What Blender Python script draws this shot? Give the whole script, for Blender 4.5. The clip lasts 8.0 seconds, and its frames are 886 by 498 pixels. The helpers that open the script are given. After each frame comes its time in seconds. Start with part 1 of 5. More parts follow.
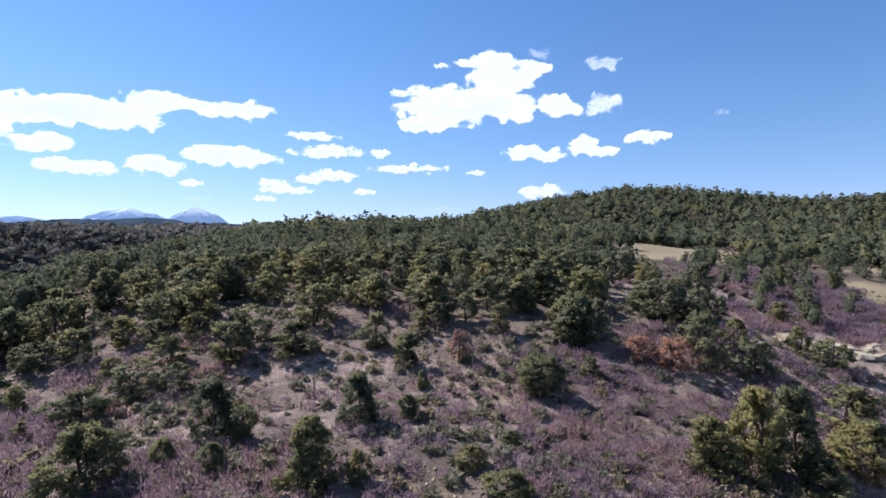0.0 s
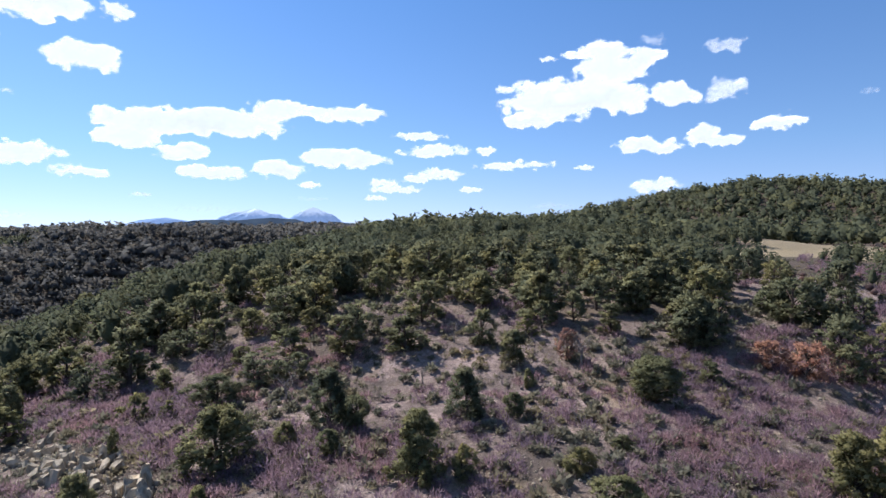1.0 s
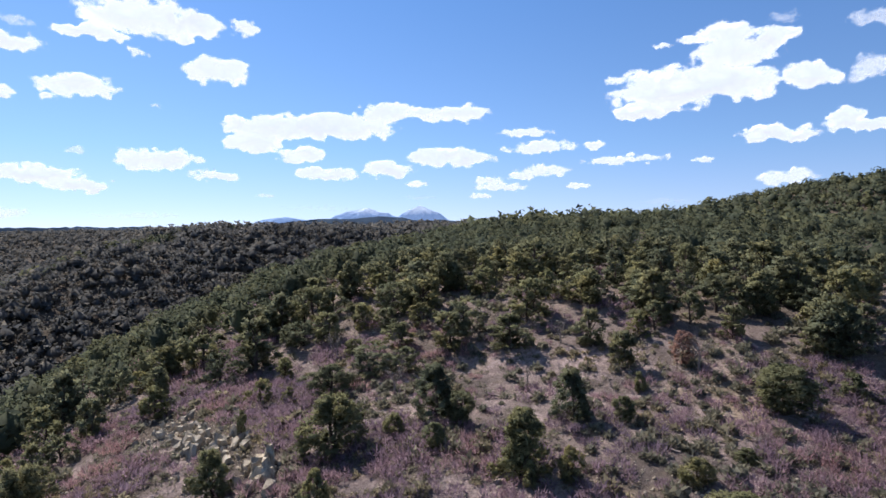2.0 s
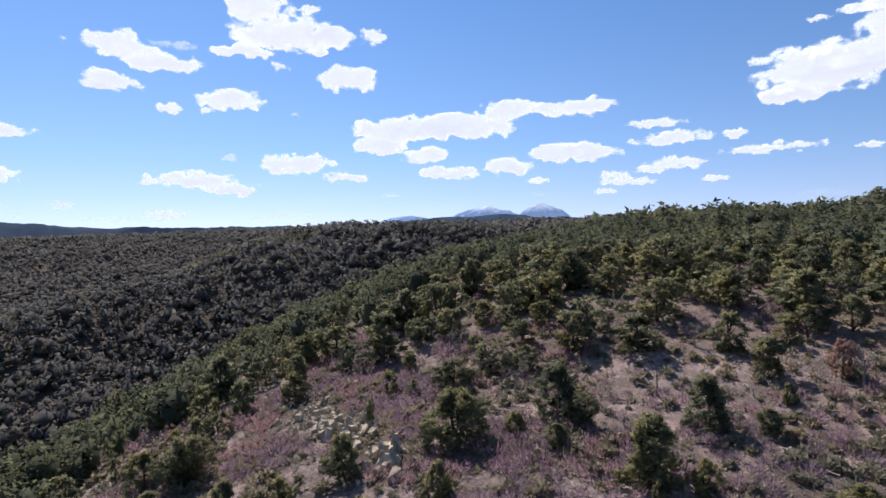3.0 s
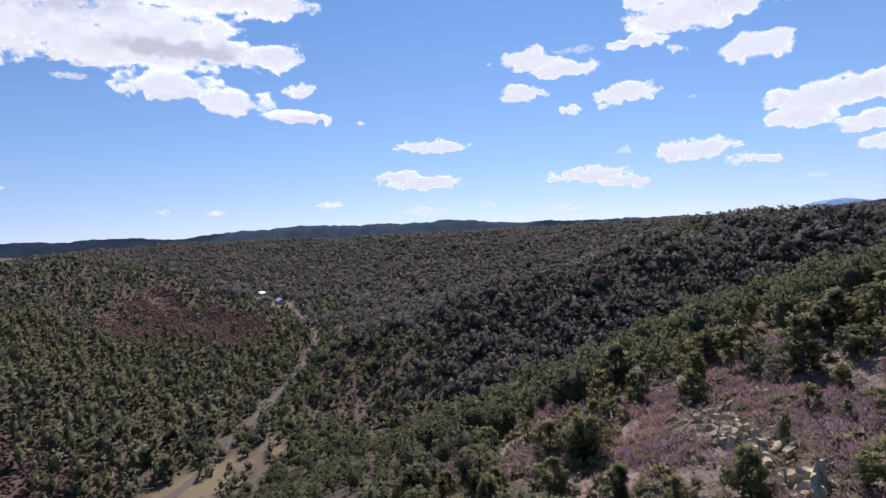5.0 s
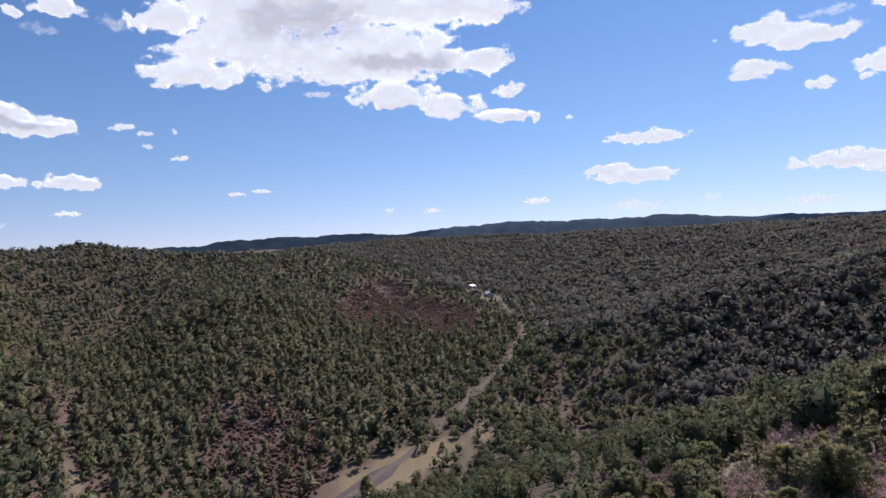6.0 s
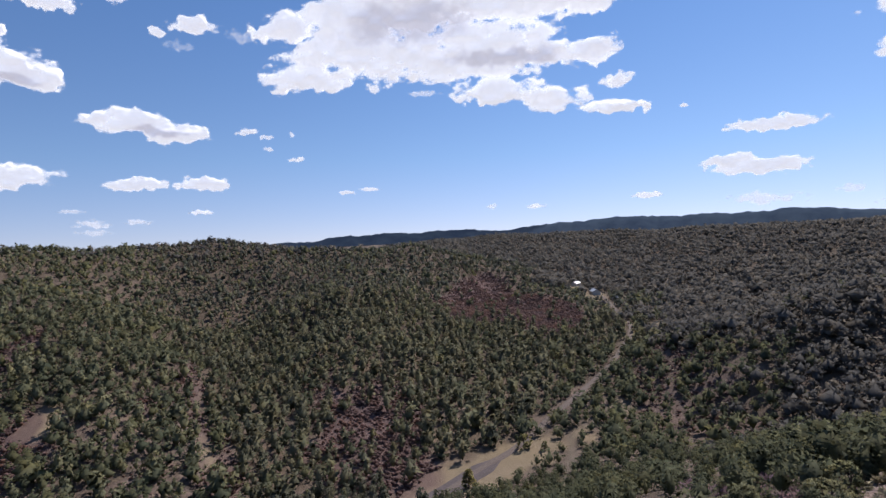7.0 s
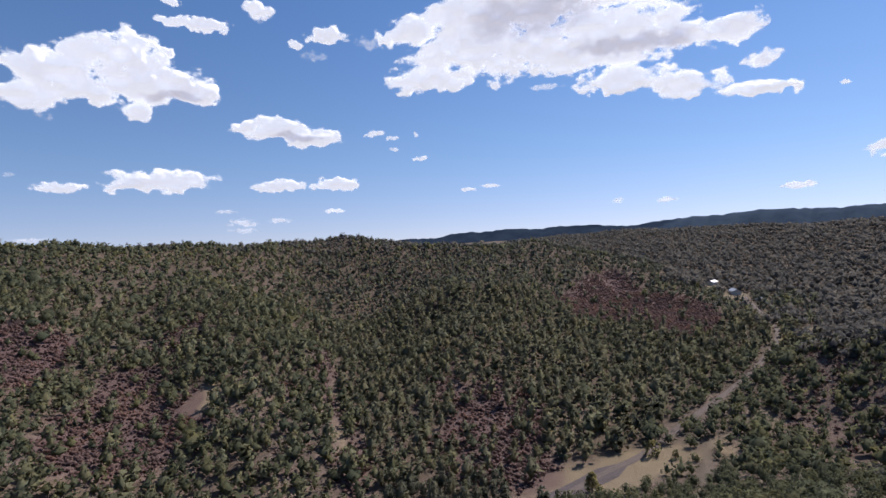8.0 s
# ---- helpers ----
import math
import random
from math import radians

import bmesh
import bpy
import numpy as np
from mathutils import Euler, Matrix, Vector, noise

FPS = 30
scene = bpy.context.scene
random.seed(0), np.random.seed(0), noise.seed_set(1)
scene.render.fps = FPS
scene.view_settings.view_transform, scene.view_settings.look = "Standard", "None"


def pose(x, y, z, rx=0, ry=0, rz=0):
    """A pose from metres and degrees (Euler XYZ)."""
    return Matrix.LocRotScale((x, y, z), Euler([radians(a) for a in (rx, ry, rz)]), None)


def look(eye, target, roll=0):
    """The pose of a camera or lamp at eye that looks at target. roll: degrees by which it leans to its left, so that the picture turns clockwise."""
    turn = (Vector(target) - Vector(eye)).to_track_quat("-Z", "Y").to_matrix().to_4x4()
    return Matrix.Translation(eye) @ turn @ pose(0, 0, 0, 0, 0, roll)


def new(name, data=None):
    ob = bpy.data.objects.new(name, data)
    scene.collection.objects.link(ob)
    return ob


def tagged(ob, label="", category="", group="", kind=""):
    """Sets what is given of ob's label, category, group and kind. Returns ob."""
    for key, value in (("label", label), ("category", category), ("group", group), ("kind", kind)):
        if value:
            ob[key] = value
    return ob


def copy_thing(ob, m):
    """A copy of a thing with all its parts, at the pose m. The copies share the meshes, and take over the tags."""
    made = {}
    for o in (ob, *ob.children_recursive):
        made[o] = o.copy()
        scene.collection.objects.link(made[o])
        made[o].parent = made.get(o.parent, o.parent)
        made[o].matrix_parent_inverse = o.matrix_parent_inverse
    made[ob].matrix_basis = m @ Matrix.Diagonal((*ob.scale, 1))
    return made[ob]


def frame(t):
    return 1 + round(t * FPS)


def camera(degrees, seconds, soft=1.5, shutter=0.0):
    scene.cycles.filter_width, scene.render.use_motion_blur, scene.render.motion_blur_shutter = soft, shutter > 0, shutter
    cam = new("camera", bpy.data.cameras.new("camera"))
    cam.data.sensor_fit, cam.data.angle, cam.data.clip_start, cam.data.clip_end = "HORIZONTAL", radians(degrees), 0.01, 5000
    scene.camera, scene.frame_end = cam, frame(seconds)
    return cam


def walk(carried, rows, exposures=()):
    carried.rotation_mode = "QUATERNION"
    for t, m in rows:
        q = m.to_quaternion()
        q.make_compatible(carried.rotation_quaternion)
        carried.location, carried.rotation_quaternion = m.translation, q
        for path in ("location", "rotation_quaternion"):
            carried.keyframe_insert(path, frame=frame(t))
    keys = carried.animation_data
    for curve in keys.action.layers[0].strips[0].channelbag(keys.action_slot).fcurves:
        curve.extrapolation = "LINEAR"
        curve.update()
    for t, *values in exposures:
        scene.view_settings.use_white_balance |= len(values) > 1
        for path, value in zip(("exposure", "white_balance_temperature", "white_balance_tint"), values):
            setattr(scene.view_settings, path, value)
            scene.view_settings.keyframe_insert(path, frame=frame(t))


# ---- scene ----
# ---- the camera: it hovers and turns to its left ----
cam = camera(77.28, 8.0, soft=1.5)
TURNS = [
    (0.0, 0.00, -1.50, 0.00),
    (0.5, 5.31, -1.62, 0.28),
    (1.0, 10.90, -1.74, 0.44),
    (1.5, 16.29, -1.83, 0.57),
    (3.0, 34.19, -1.96, 1.10),
    (3.5, 42.11, -1.97, 1.39),
    (4.0, 51.72, -1.91, 1.77),
    (4.5, 61.97, -1.82, 2.05),
    (5.0, 73.41, -1.70, 2.35),
    (5.2, 78.28, -1.59, 2.54),
    (6.3, 98.22, -1.31, 2.23),
    (6.5, 99.82, -1.33, 2.30),
    (7.0, 105.18, -1.29, 2.31),
    (7.5, 111.10, -1.24, 2.37),
    (8.0, 117.64, -1.17, 2.54),
]
walk(cam, [(t, pose(0, 0, 90.0, 90 + pitch, roll, yaw)) for t, yaw, pitch, roll in TURNS], exposures=[(0.0, 0.93, 5980, 13), (1.7, 0.81, 6120, 14), (3.5, 0.65, 6350, 17), (5.2, 0.56, 6400, 18), (8.0, 0.5, 6400, 18)])

# ---- sky and sun ----
SUN_AZ, SUN_EL = 63.0, 48.0
world = bpy.data.worlds.new("sky")
scene.world = world
world.use_nodes = True
wn = world.node_tree
sky = wn.nodes.new("ShaderNodeTexSky")
sky.sky_type, sky.sun_disc = "NISHITA", False
sky.sun_elevation, sky.sun_rotation = radians(SUN_EL), radians(-SUN_AZ)
sky.altitude, sky.air_density, sky.dust_density, sky.ozone_density = 1500, 1.15, 0.3, 2.0
wn.nodes["Background"].inputs["Strength"].default_value = 0.078
coord = wn.nodes.new("ShaderNodeTexCoord")
lift = wn.nodes.new("ShaderNodeMapping")
lift.inputs["Location"].default_value = (0, 0, 0.075)
wn.links.new(coord.outputs["Generated"], lift.inputs["Vector"])
wn.links.new(lift.outputs["Vector"], sky.inputs["Vector"])
clear = wn.nodes.new("ShaderNodeMix")
clear.data_type, clear.blend_type = "RGBA", "MULTIPLY"
clear.inputs[0].default_value = 1.0
height = wn.nodes.new("ShaderNodeSeparateXYZ")
wn.links.new(coord.outputs["Generated"], height.inputs[0])
tint = wn.nodes.new("ShaderNodeValToRGB")
tint.color_ramp.elements.new(0.4)
tint.color_ramp.elements.new(0.7)
for stop, (place, hue) in zip(tint.color_ramp.elements, ((0.0, (1.06, 0.93, 1.02)), (0.14, (0.85, 0.96, 1.06)), (0.4, (0.69, 0.93, 1.12)), (0.75, (1.05, 1.06, 1.06)))):
    stop.position, stop.color = place, (*hue, 1)
wn.links.new(height.outputs["Z"], tint.inputs["Fac"])
wn.links.new(tint.outputs["Color"], clear.inputs[7])
wn.links.new(sky.outputs["Color"], clear.inputs[6])
wn.links.new(clear.outputs[2], wn.nodes["Background"].inputs["Color"])
sun = new("sun", bpy.data.lights.new("sun", "SUN"))
sun.data.energy, sun.data.angle, sun.data.color = 4.1, radians(0.55), (1.0, 0.93, 0.83)
SUN_WAY = Vector((-math.sin(radians(SUN_AZ)) * math.cos(radians(SUN_EL)), math.cos(radians(SUN_AZ)) * math.cos(radians(SUN_EL)), math.sin(radians(SUN_EL))))
sun.matrix_world = look(Vector((0, 0, 400)) + SUN_WAY * 300, (0, 0, 400))
# ---- materials ----
def material(name, rough=0.9):
    m = bpy.data.materials.new(name)
    m.use_nodes = True
    b = m.node_tree.nodes["Principled BSDF"]
    b.inputs["Roughness"].default_value = rough
    b.inputs["Specular IOR Level"].default_value = 0.25
    return m, m.node_tree, b


def noise_tex(nt, scale, detail=4.0, coord="Object", rough=0.55, distort=0.0):
    c = nt.nodes.new("ShaderNodeTexCoord")
    n = nt.nodes.new("ShaderNodeTexNoise")
    n.inputs["Scale"].default_value, n.inputs["Detail"].default_value = scale, detail
    n.inputs["Roughness"].default_value, n.inputs["Distortion"].default_value = rough, distort
    nt.links.new(c.outputs[coord], n.inputs["Vector"])
    return n.outputs["Fac"]


def ramp(nt, fac, stops):
    r = nt.nodes.new("ShaderNodeValToRGB")
    e = r.color_ramp.elements
    while len(e) < len(stops):
        e.new(0.5)
    for k, (p, c) in zip(e, stops):
        k.position, k.color = p, (*c, 1)
    nt.links.new(fac, r.inputs["Fac"])
    return r.outputs["Color"]


def blend(nt, a, b, fac, mode="MIX"):
    m = nt.nodes.new("ShaderNodeMix")
    m.data_type, m.blend_type = "RGBA", mode
    for s, v in ((m.inputs[6], a), (m.inputs[7], b), (m.inputs[0], fac)):
        if isinstance(v, (tuple, float, int)):
            s.default_value = (*v, 1) if isinstance(v, tuple) else v
        else:
            nt.links.new(v, s)
    return m.outputs[2]


def relief(nt, b, fac, strength, distance):
    n = nt.nodes.new("ShaderNodeBump")
    n.inputs["Strength"].default_value, n.inputs["Distance"].default_value = strength, distance
    nt.links.new(fac, n.inputs["Height"])
    nt.links.new(n.outputs["Normal"], b.inputs["Normal"])


def scatter_mat(name, stops, patch=0.06, island=True, rough=0.85):
    """Foliage and twigs: every clump a little different, and drifts of colour over the land."""
    m, nt, b = material(name, rough)
    if island:
        g = nt.nodes.new("ShaderNodeNewGeometry").outputs["Random Per Island"]
    else:
        g = noise_tex(nt, 3.0)
    base = ramp(nt, g, stops)
    o = nt.nodes.new("ShaderNodeObjectInfo")
    own = ramp(nt, o.outputs["Random"], [(0.0, (0.88, 0.9, 0.94)), (0.5, (1, 1, 1)), (1.0, (1.12, 1.07, 0.94))])
    gm = nt.nodes.new("ShaderNodeNewGeometry")
    n = nt.nodes.new("ShaderNodeTexNoise")
    n.inputs["Scale"].default_value, n.inputs["Detail"].default_value = patch, 3.0
    nt.links.new(gm.outputs["Position"], n.inputs["Vector"])
    drift = ramp(nt, n.outputs["Fac"], [(0.3, (0.74, 0.8, 0.86)), (0.5, (1, 1, 1)), (0.7, (1.25, 1.12, 0.94))])
    c = blend(nt, base, own, 1.0, "MULTIPLY")
    c = blend(nt, c, drift, 1.0, "MULTIPLY")
    leafy = nt.nodes.new("ShaderNodeTexNoise")
    leafy.inputs["Scale"].default_value, leafy.inputs["Detail"].default_value = 3.2, 3.0
    nt.links.new(gm.outputs["Position"], leafy.inputs["Vector"])
    c = blend(nt, c, ramp(nt, leafy.outputs["Fac"], [(0.33, (0.84, 0.84, 0.84)), (0.52, (1, 1, 1)), (0.7, (1.14, 1.13, 1.1))]), 1.0, "MULTIPLY")
    nt.links.new(c, b.inputs["Base Color"])
    b.inputs["Specular IOR Level"].default_value = 0.15
    glow = nt.nodes.new("ShaderNodeBsdfTranslucent")
    nt.links.new(c, glow.inputs["Color"])
    both = nt.nodes.new("ShaderNodeMixShader")
    both.inputs[0].default_value = 0.56
    out = nt.nodes["Material Output"]
    nt.links.new(b.outputs[0], both.inputs[1])
    nt.links.new(glow.outputs[0], both.inputs[2])
    nt.links.new(both.outputs[0], out.inputs["Surface"])
    return m


def ground_mat():
    m, nt, b = material("ground_soil", 0.95)
    fine = noise_tex(nt, 2.2, 9, rough=0.88)
    mid = noise_tex(nt, 0.17, 5, rough=0.6)
    wide = noise_tex(nt, 0.02, 4)
    soil = ramp(nt, fine, [(0.34, (0.14, 0.103, 0.096)), (0.5, (0.37, 0.282, 0.257)), (0.62, (0.6, 0.485, 0.44))])
    litter = ramp(nt, fine, [(0.3, (0.07, 0.056, 0.05)), (0.7, (0.22, 0.175, 0.15))])
    c = blend(nt, soil, litter, ramp(nt, mid, [(0.42, (0, 0, 0)), (0.62, (1, 1, 1))]))
    straw = ramp(nt, fine, [(0.3, (0.2, 0.15, 0.085)), (0.7, (0.42, 0.33, 0.2))])
    c = blend(nt, c, straw, ramp(nt, noise_tex(nt, 0.09, 5, distort=0.4), [(0.56, (0, 0, 0)), (0.7, (0.8, 0.8, 0.8))]))
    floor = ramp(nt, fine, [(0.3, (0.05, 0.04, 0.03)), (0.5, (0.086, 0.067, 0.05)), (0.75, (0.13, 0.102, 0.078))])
    zone = nt.nodes.new("ShaderNodeAttribute")
    zone.attribute_name = "zone"
    sep = nt.nodes.new("ShaderNodeSeparateColor")
    nt.links.new(zone.outputs["Color"], sep.inputs["Color"])
    meadow = ramp(nt, fine, [(0.25, (0.18, 0.146, 0.092)), (0.55, (0.32, 0.265, 0.17)), (0.8, (0.46, 0.39, 0.27))])
    scrub = ramp(nt, fine, [(0.3, (0.064, 0.042, 0.042)), (0.5, (0.112, 0.074, 0.073)), (0.75, (0.165, 0.115, 0.112))])
    track = ramp(nt, fine, [(0.3, (0.1, 0.088, 0.068)), (0.7, (0.2, 0.175, 0.135))])
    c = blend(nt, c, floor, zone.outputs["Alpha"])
    c = blend(nt, c, meadow, sep.outputs[0])
    c = blend(nt, c, scrub, sep.outputs[1])
    c = blend(nt, c, track, sep.outputs[2])
    c = blend(nt, c, ramp(nt, wide, [(0.3, (0.8, 0.8, 0.82)), (0.7, (1.12, 1.08, 1.0))]), 1.0, "MULTIPLY")
    nt.links.new(c, b.inputs["Base Color"])
    relief(nt, b, noise_tex(nt, 2.2, 8, rough=0.8), 1.0, 0.35)
    return m


def stone_mat(name, stops):
    m, nt, b = material(name, 0.9)
    n = noise_tex(nt, 1.3, 6, rough=0.65)
    c = ramp(nt, n, stops)
    o = nt.nodes.new("ShaderNodeObjectInfo")
    c = blend(nt, c, ramp(nt, o.outputs["Random"], [(0, (0.7, 0.68, 0.66)), (1, (1.2, 1.15, 1.08))]), 1.0, "MULTIPLY")
    nt.links.new(c, b.inputs["Base Color"])
    relief(nt, b, noise_tex(nt, 5.0, 6, rough=0.7), 0.8, 0.12)
    return m


GROUND = ground_mat()
# near foliage: colour lightened to offset the shade inside the crowns
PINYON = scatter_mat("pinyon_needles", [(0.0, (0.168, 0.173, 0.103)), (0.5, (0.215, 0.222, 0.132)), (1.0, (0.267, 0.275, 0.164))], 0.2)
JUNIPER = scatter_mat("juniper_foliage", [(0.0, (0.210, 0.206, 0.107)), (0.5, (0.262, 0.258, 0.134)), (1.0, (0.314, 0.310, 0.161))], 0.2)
# the same foliage for the woods, their shade put into a darker colour
PINYON_SHADED = scatter_mat("pinyon_needles_shaded", [(0.0, (0.106, 0.119, 0.073)), (0.5, (0.132, 0.146, 0.090)), (1.0, (0.162, 0.174, 0.108))], 0.12)
JUNIPER_SHADED = scatter_mat("juniper_foliage_shaded", [(0.0, (0.120, 0.129, 0.073)), (0.5, (0.146, 0.156, 0.088)), (1.0, (0.176, 0.186, 0.105))], 0.12)
PINE = scatter_mat("ponderosa_needles", [(0.0, (0.167, 0.174, 0.109)), (0.5, (0.200, 0.208, 0.130)), (1.0, (0.232, 0.240, 0.150))], 0.15)
# bluish grey painted in for slope shade and distance haze, on pinyon shapes
SHADE_HAZE = scatter_mat("shade_haze_needles", [(0.0, (0.129, 0.128, 0.124)), (0.5, (0.150, 0.149, 0.144)), (1.0, (0.171, 0.170, 0.164))], 0.15)
SPRUCE = scatter_mat("spruce_needles", [(0.0, (0.127, 0.134, 0.104)), (0.5, (0.151, 0.160, 0.124)), (1.0, (0.175, 0.186, 0.144))], 0.15)
RUST = scatter_mat("rust_needles", [(0.0, (0.330, 0.191, 0.142)), (0.5, (0.500, 0.290, 0.215)), (1.0, (0.625, 0.362, 0.269))])
TWIGS = scatter_mat("oak_twigs", [(0.0, (0.203, 0.140, 0.159)), (0.5, (0.299, 0.206, 0.234)), (1.0, (0.389, 0.267, 0.305))], patch=0.1)
SAGE = scatter_mat("sage_leaves", [(0.0, (0.153, 0.140, 0.098)), (0.5, (0.235, 0.215, 0.150)), (1.0, (0.329, 0.301, 0.210))], patch=0.12)
BARK = stone_mat("bark", [(0.3, (0.05, 0.035, 0.028)), (0.6, (0.12, 0.09, 0.075)), (0.8, (0.2, 0.17, 0.15))])
DEAD = stone_mat("dead_wood", [(0.3, (0.12, 0.1, 0.09)), (0.7, (0.3, 0.27, 0.25))])
STONE = stone_mat("sandstone", [(0.3, (0.23, 0.19, 0.14)), (0.5, (0.44, 0.385, 0.3)), (0.75, (0.62, 0.56, 0.45))])
OAK = scatter_mat("oak_scrub", [(0.0, (0.142, 0.098, 0.101)), (0.5, (0.179, 0.123, 0.125)), (1.0, (0.217, 0.151, 0.154))])
DIRT = stone_mat("dirt_road", [(0.3, (0.12, 0.1, 0.092)), (0.6, (0.18, 0.152, 0.14)), (0.8, (0.25, 0.215, 0.2))])
PAINT = stone_mat("house_paint", [(0.3, (0.5, 0.5, 0.48)), (0.7, (0.66, 0.66, 0.64))])
METAL, _nt, _b = material("metal_roof", 0.35)
_b.inputs["Metallic"].default_value = 0.6
_nt.links.new(ramp(_nt, noise_tex(_nt, 0.8), [(0.3, (0.36, 0.37, 0.38)), (0.7, (0.48, 0.49, 0.5))]), _b.inputs["Base Color"])
PANE, _nt, _b = material("window_glass", 0.1)
_b.inputs["Base Color"].default_value = (0.03, 0.04, 0.05, 1)
STRAW = scatter_mat("dry_grass", [(0.0, (0.2, 0.165, 0.11)), (0.5, (0.32, 0.27, 0.19)), (1.0, (0.46, 0.4, 0.3))], patch=0.12)
# ---- landforms: heights are relative to the eye, x east, y north ----
EYE = 90.0


def crest(X, Y, pts, slope, soft=14.0):
    """Height of a ridge with a flat-topped crest line of (x, y, z, half width) and straight flanks."""
    out = np.full(X.shape, -1e3)
    for (x0, y0, z0, w0), (x1, y1, z1, w1) in zip(pts[:-1], pts[1:]):
        dx, dy = x1 - x0, y1 - y0
        t = np.clip(((X - x0) * dx + (Y - y0) * dy) / (dx * dx + dy * dy), 0, 1)
        d = np.hypot(X - x0 - t * dx, Y - y0 - t * dy) - (w0 + t * (w1 - w0))
        fall = np.where(d > 4 * soft, d, soft * np.log1p(np.exp(np.clip(d, -200, 4 * soft) / soft)))
        out = np.maximum(out, z0 + t * (z1 - z0) - slope * fall)
    return out


def along(X, Y, pts):
    """Distance to a line of (x, y, z) and its height at the nearest point."""
    best, height = np.full(X.shape, 1e9), np.zeros(X.shape)
    for (x0, y0, z0), (x1, y1, z1) in zip(pts[:-1], pts[1:]):
        dx, dy = x1 - x0, y1 - y0
        t = np.clip(((X - x0) * dx + (Y - y0) * dy) / (dx * dx + dy * dy), 0, 1)
        d = np.hypot(X - x0 - t * dx, Y - y0 - t * dy)
        height = np.where(d < best, z0 + t * (z1 - z0), height)
        best = np.minimum(best, d)
    return best, height


def ripple(X, Y, size, seed):
    """Smooth value noise between -1 and 1, repeatable and quick."""
    gx, gy = X / size + 517.3, Y / size + 291.7
    ix, iy = np.floor(gx).astype(np.int64), np.floor(gy).astype(np.int64)
    fx, fy = gx - ix, gy - iy
    fx, fy = fx * fx * (3 - 2 * fx), fy * fy * (3 - 2 * fy)

    def lattice(a, b):
        h = (a * 374761393 + b * 668265263 + seed * 974711) & 0xFFFFFFFF
        h = ((h ^ (h >> 13)) * 1274126177) & 0xFFFFFFFF
        return ((h ^ (h >> 16)) & 0xFFFF) / 32767.5 - 1

    low = lattice(ix, iy) * (1 - fx) + lattice(ix + 1, iy) * fx
    high = lattice(ix, iy + 1) * (1 - fx) + lattice(ix + 1, iy + 1) * fx
    return low * (1 - fy) + high * fy


VALLEY = [(40, -260, -98), (-54.8, -161.9, -96.9), (-177.8, -68.3, -90), (-218.2, -44.9, -87.6), (-276.8, -16.5, -84.3), (-345.2, 7.4, -80.3),
          (-399.4, 22.5, -76.7), (-600.2, 4, -69), (-900.9, 44.6, -59), (-1503, 175.1, -40.6)]
PLATEAU = [(10, 40, -17.2, 32), (-6, 70, -13.7, 50), (-8, 140, -6.4, 78), (-5, 220, -2.6, 86), (0, 330, -0.5, 92), (0, 560, 1.0, 190)]
EAST_HILL = [(97, 412, 30.5, 6), (124, 402, 31, 10), (178, 380, 26, 12), (225, 355, 21.5, 15), (264, 329, 21, 20), (420, 240, 16, 40)]
SHELF = [(55, 140, -9, 25), (110, 215, -6, 25), (160, 250, -2, 30), (200, 300, 3, 40)]
EAST_SHELF = [(70, 92, -13.5, 12), (110, 140, -11, 16), (150, 200, -8, 20)]
LOW_SPUR = [(-56.4, 45.5, -19.8, 4), (-80.5, 48.2, -29.5, 4), (-100.5, 49, -37.7, 4), (-141.6, 46.3, -52.3, 5), (-189.2, 13.2, -74.3, 6)]
WEST_HILL = [(-340.6, 38.7, -68.1, 4), (-341, 60.9, -60.9, 8), (-334.5, 105.5, -51.3, 10), (-338.8, 148.9, -29.4, 14), (-324.5, 267, -10.7, 25), (-337.9, 369.3, -1, 60),
             (-252.6, 598.9, 2.2, 120), (-101, 799.9, 3, 150)]
SOUTH_HILL = [(-455.1, 4, -74.1, 3), (-519.6, -27.8, -62.9, 5), (-595.7, -72, -52, 8), (-664.9, -140.5, -27, 12), (-659.4, -232.6, -10, 15), (-626.8, -354.8, -7.3, 15),
              (-602.2, -464.1, 5.1, 15), (-503.1, -515, -1.1, 20), (-414, -564.9, 5.7, 20), (-266.6, -592.6, 11.4, 20), (-100, -600, 12, 20)]
SPUR_A = [(-633.1, -276.4, -13.8, 15), (-474.8, -211.9, -39.8, 15), (-346.4, -158.2, -64.3, 12), (-286.9, -136.6, -75.7, 8)]
SPUR_B = [(-413, -564.8, -5.4, 15), (-317.9, -409.7, -34.1, 15), (-241.8, -287.1, -57.7, 14), (-184.7, -195.2, -76, 10)]
SPUR_C = [(-266.6, -592.6, -0.7, 15), (-167.4, -405.5, -32.8, 18), (-91.7, -263, -66.1, 15)]
BACK_HILLS = [(-1242, -360, -13, 60), (-1087, -153, -6, 60), (-1052, 82, -8, 50), (-1004, 285, -6, 60), (-906, 469, 0, 60), (-706, 694, 3, 100)]


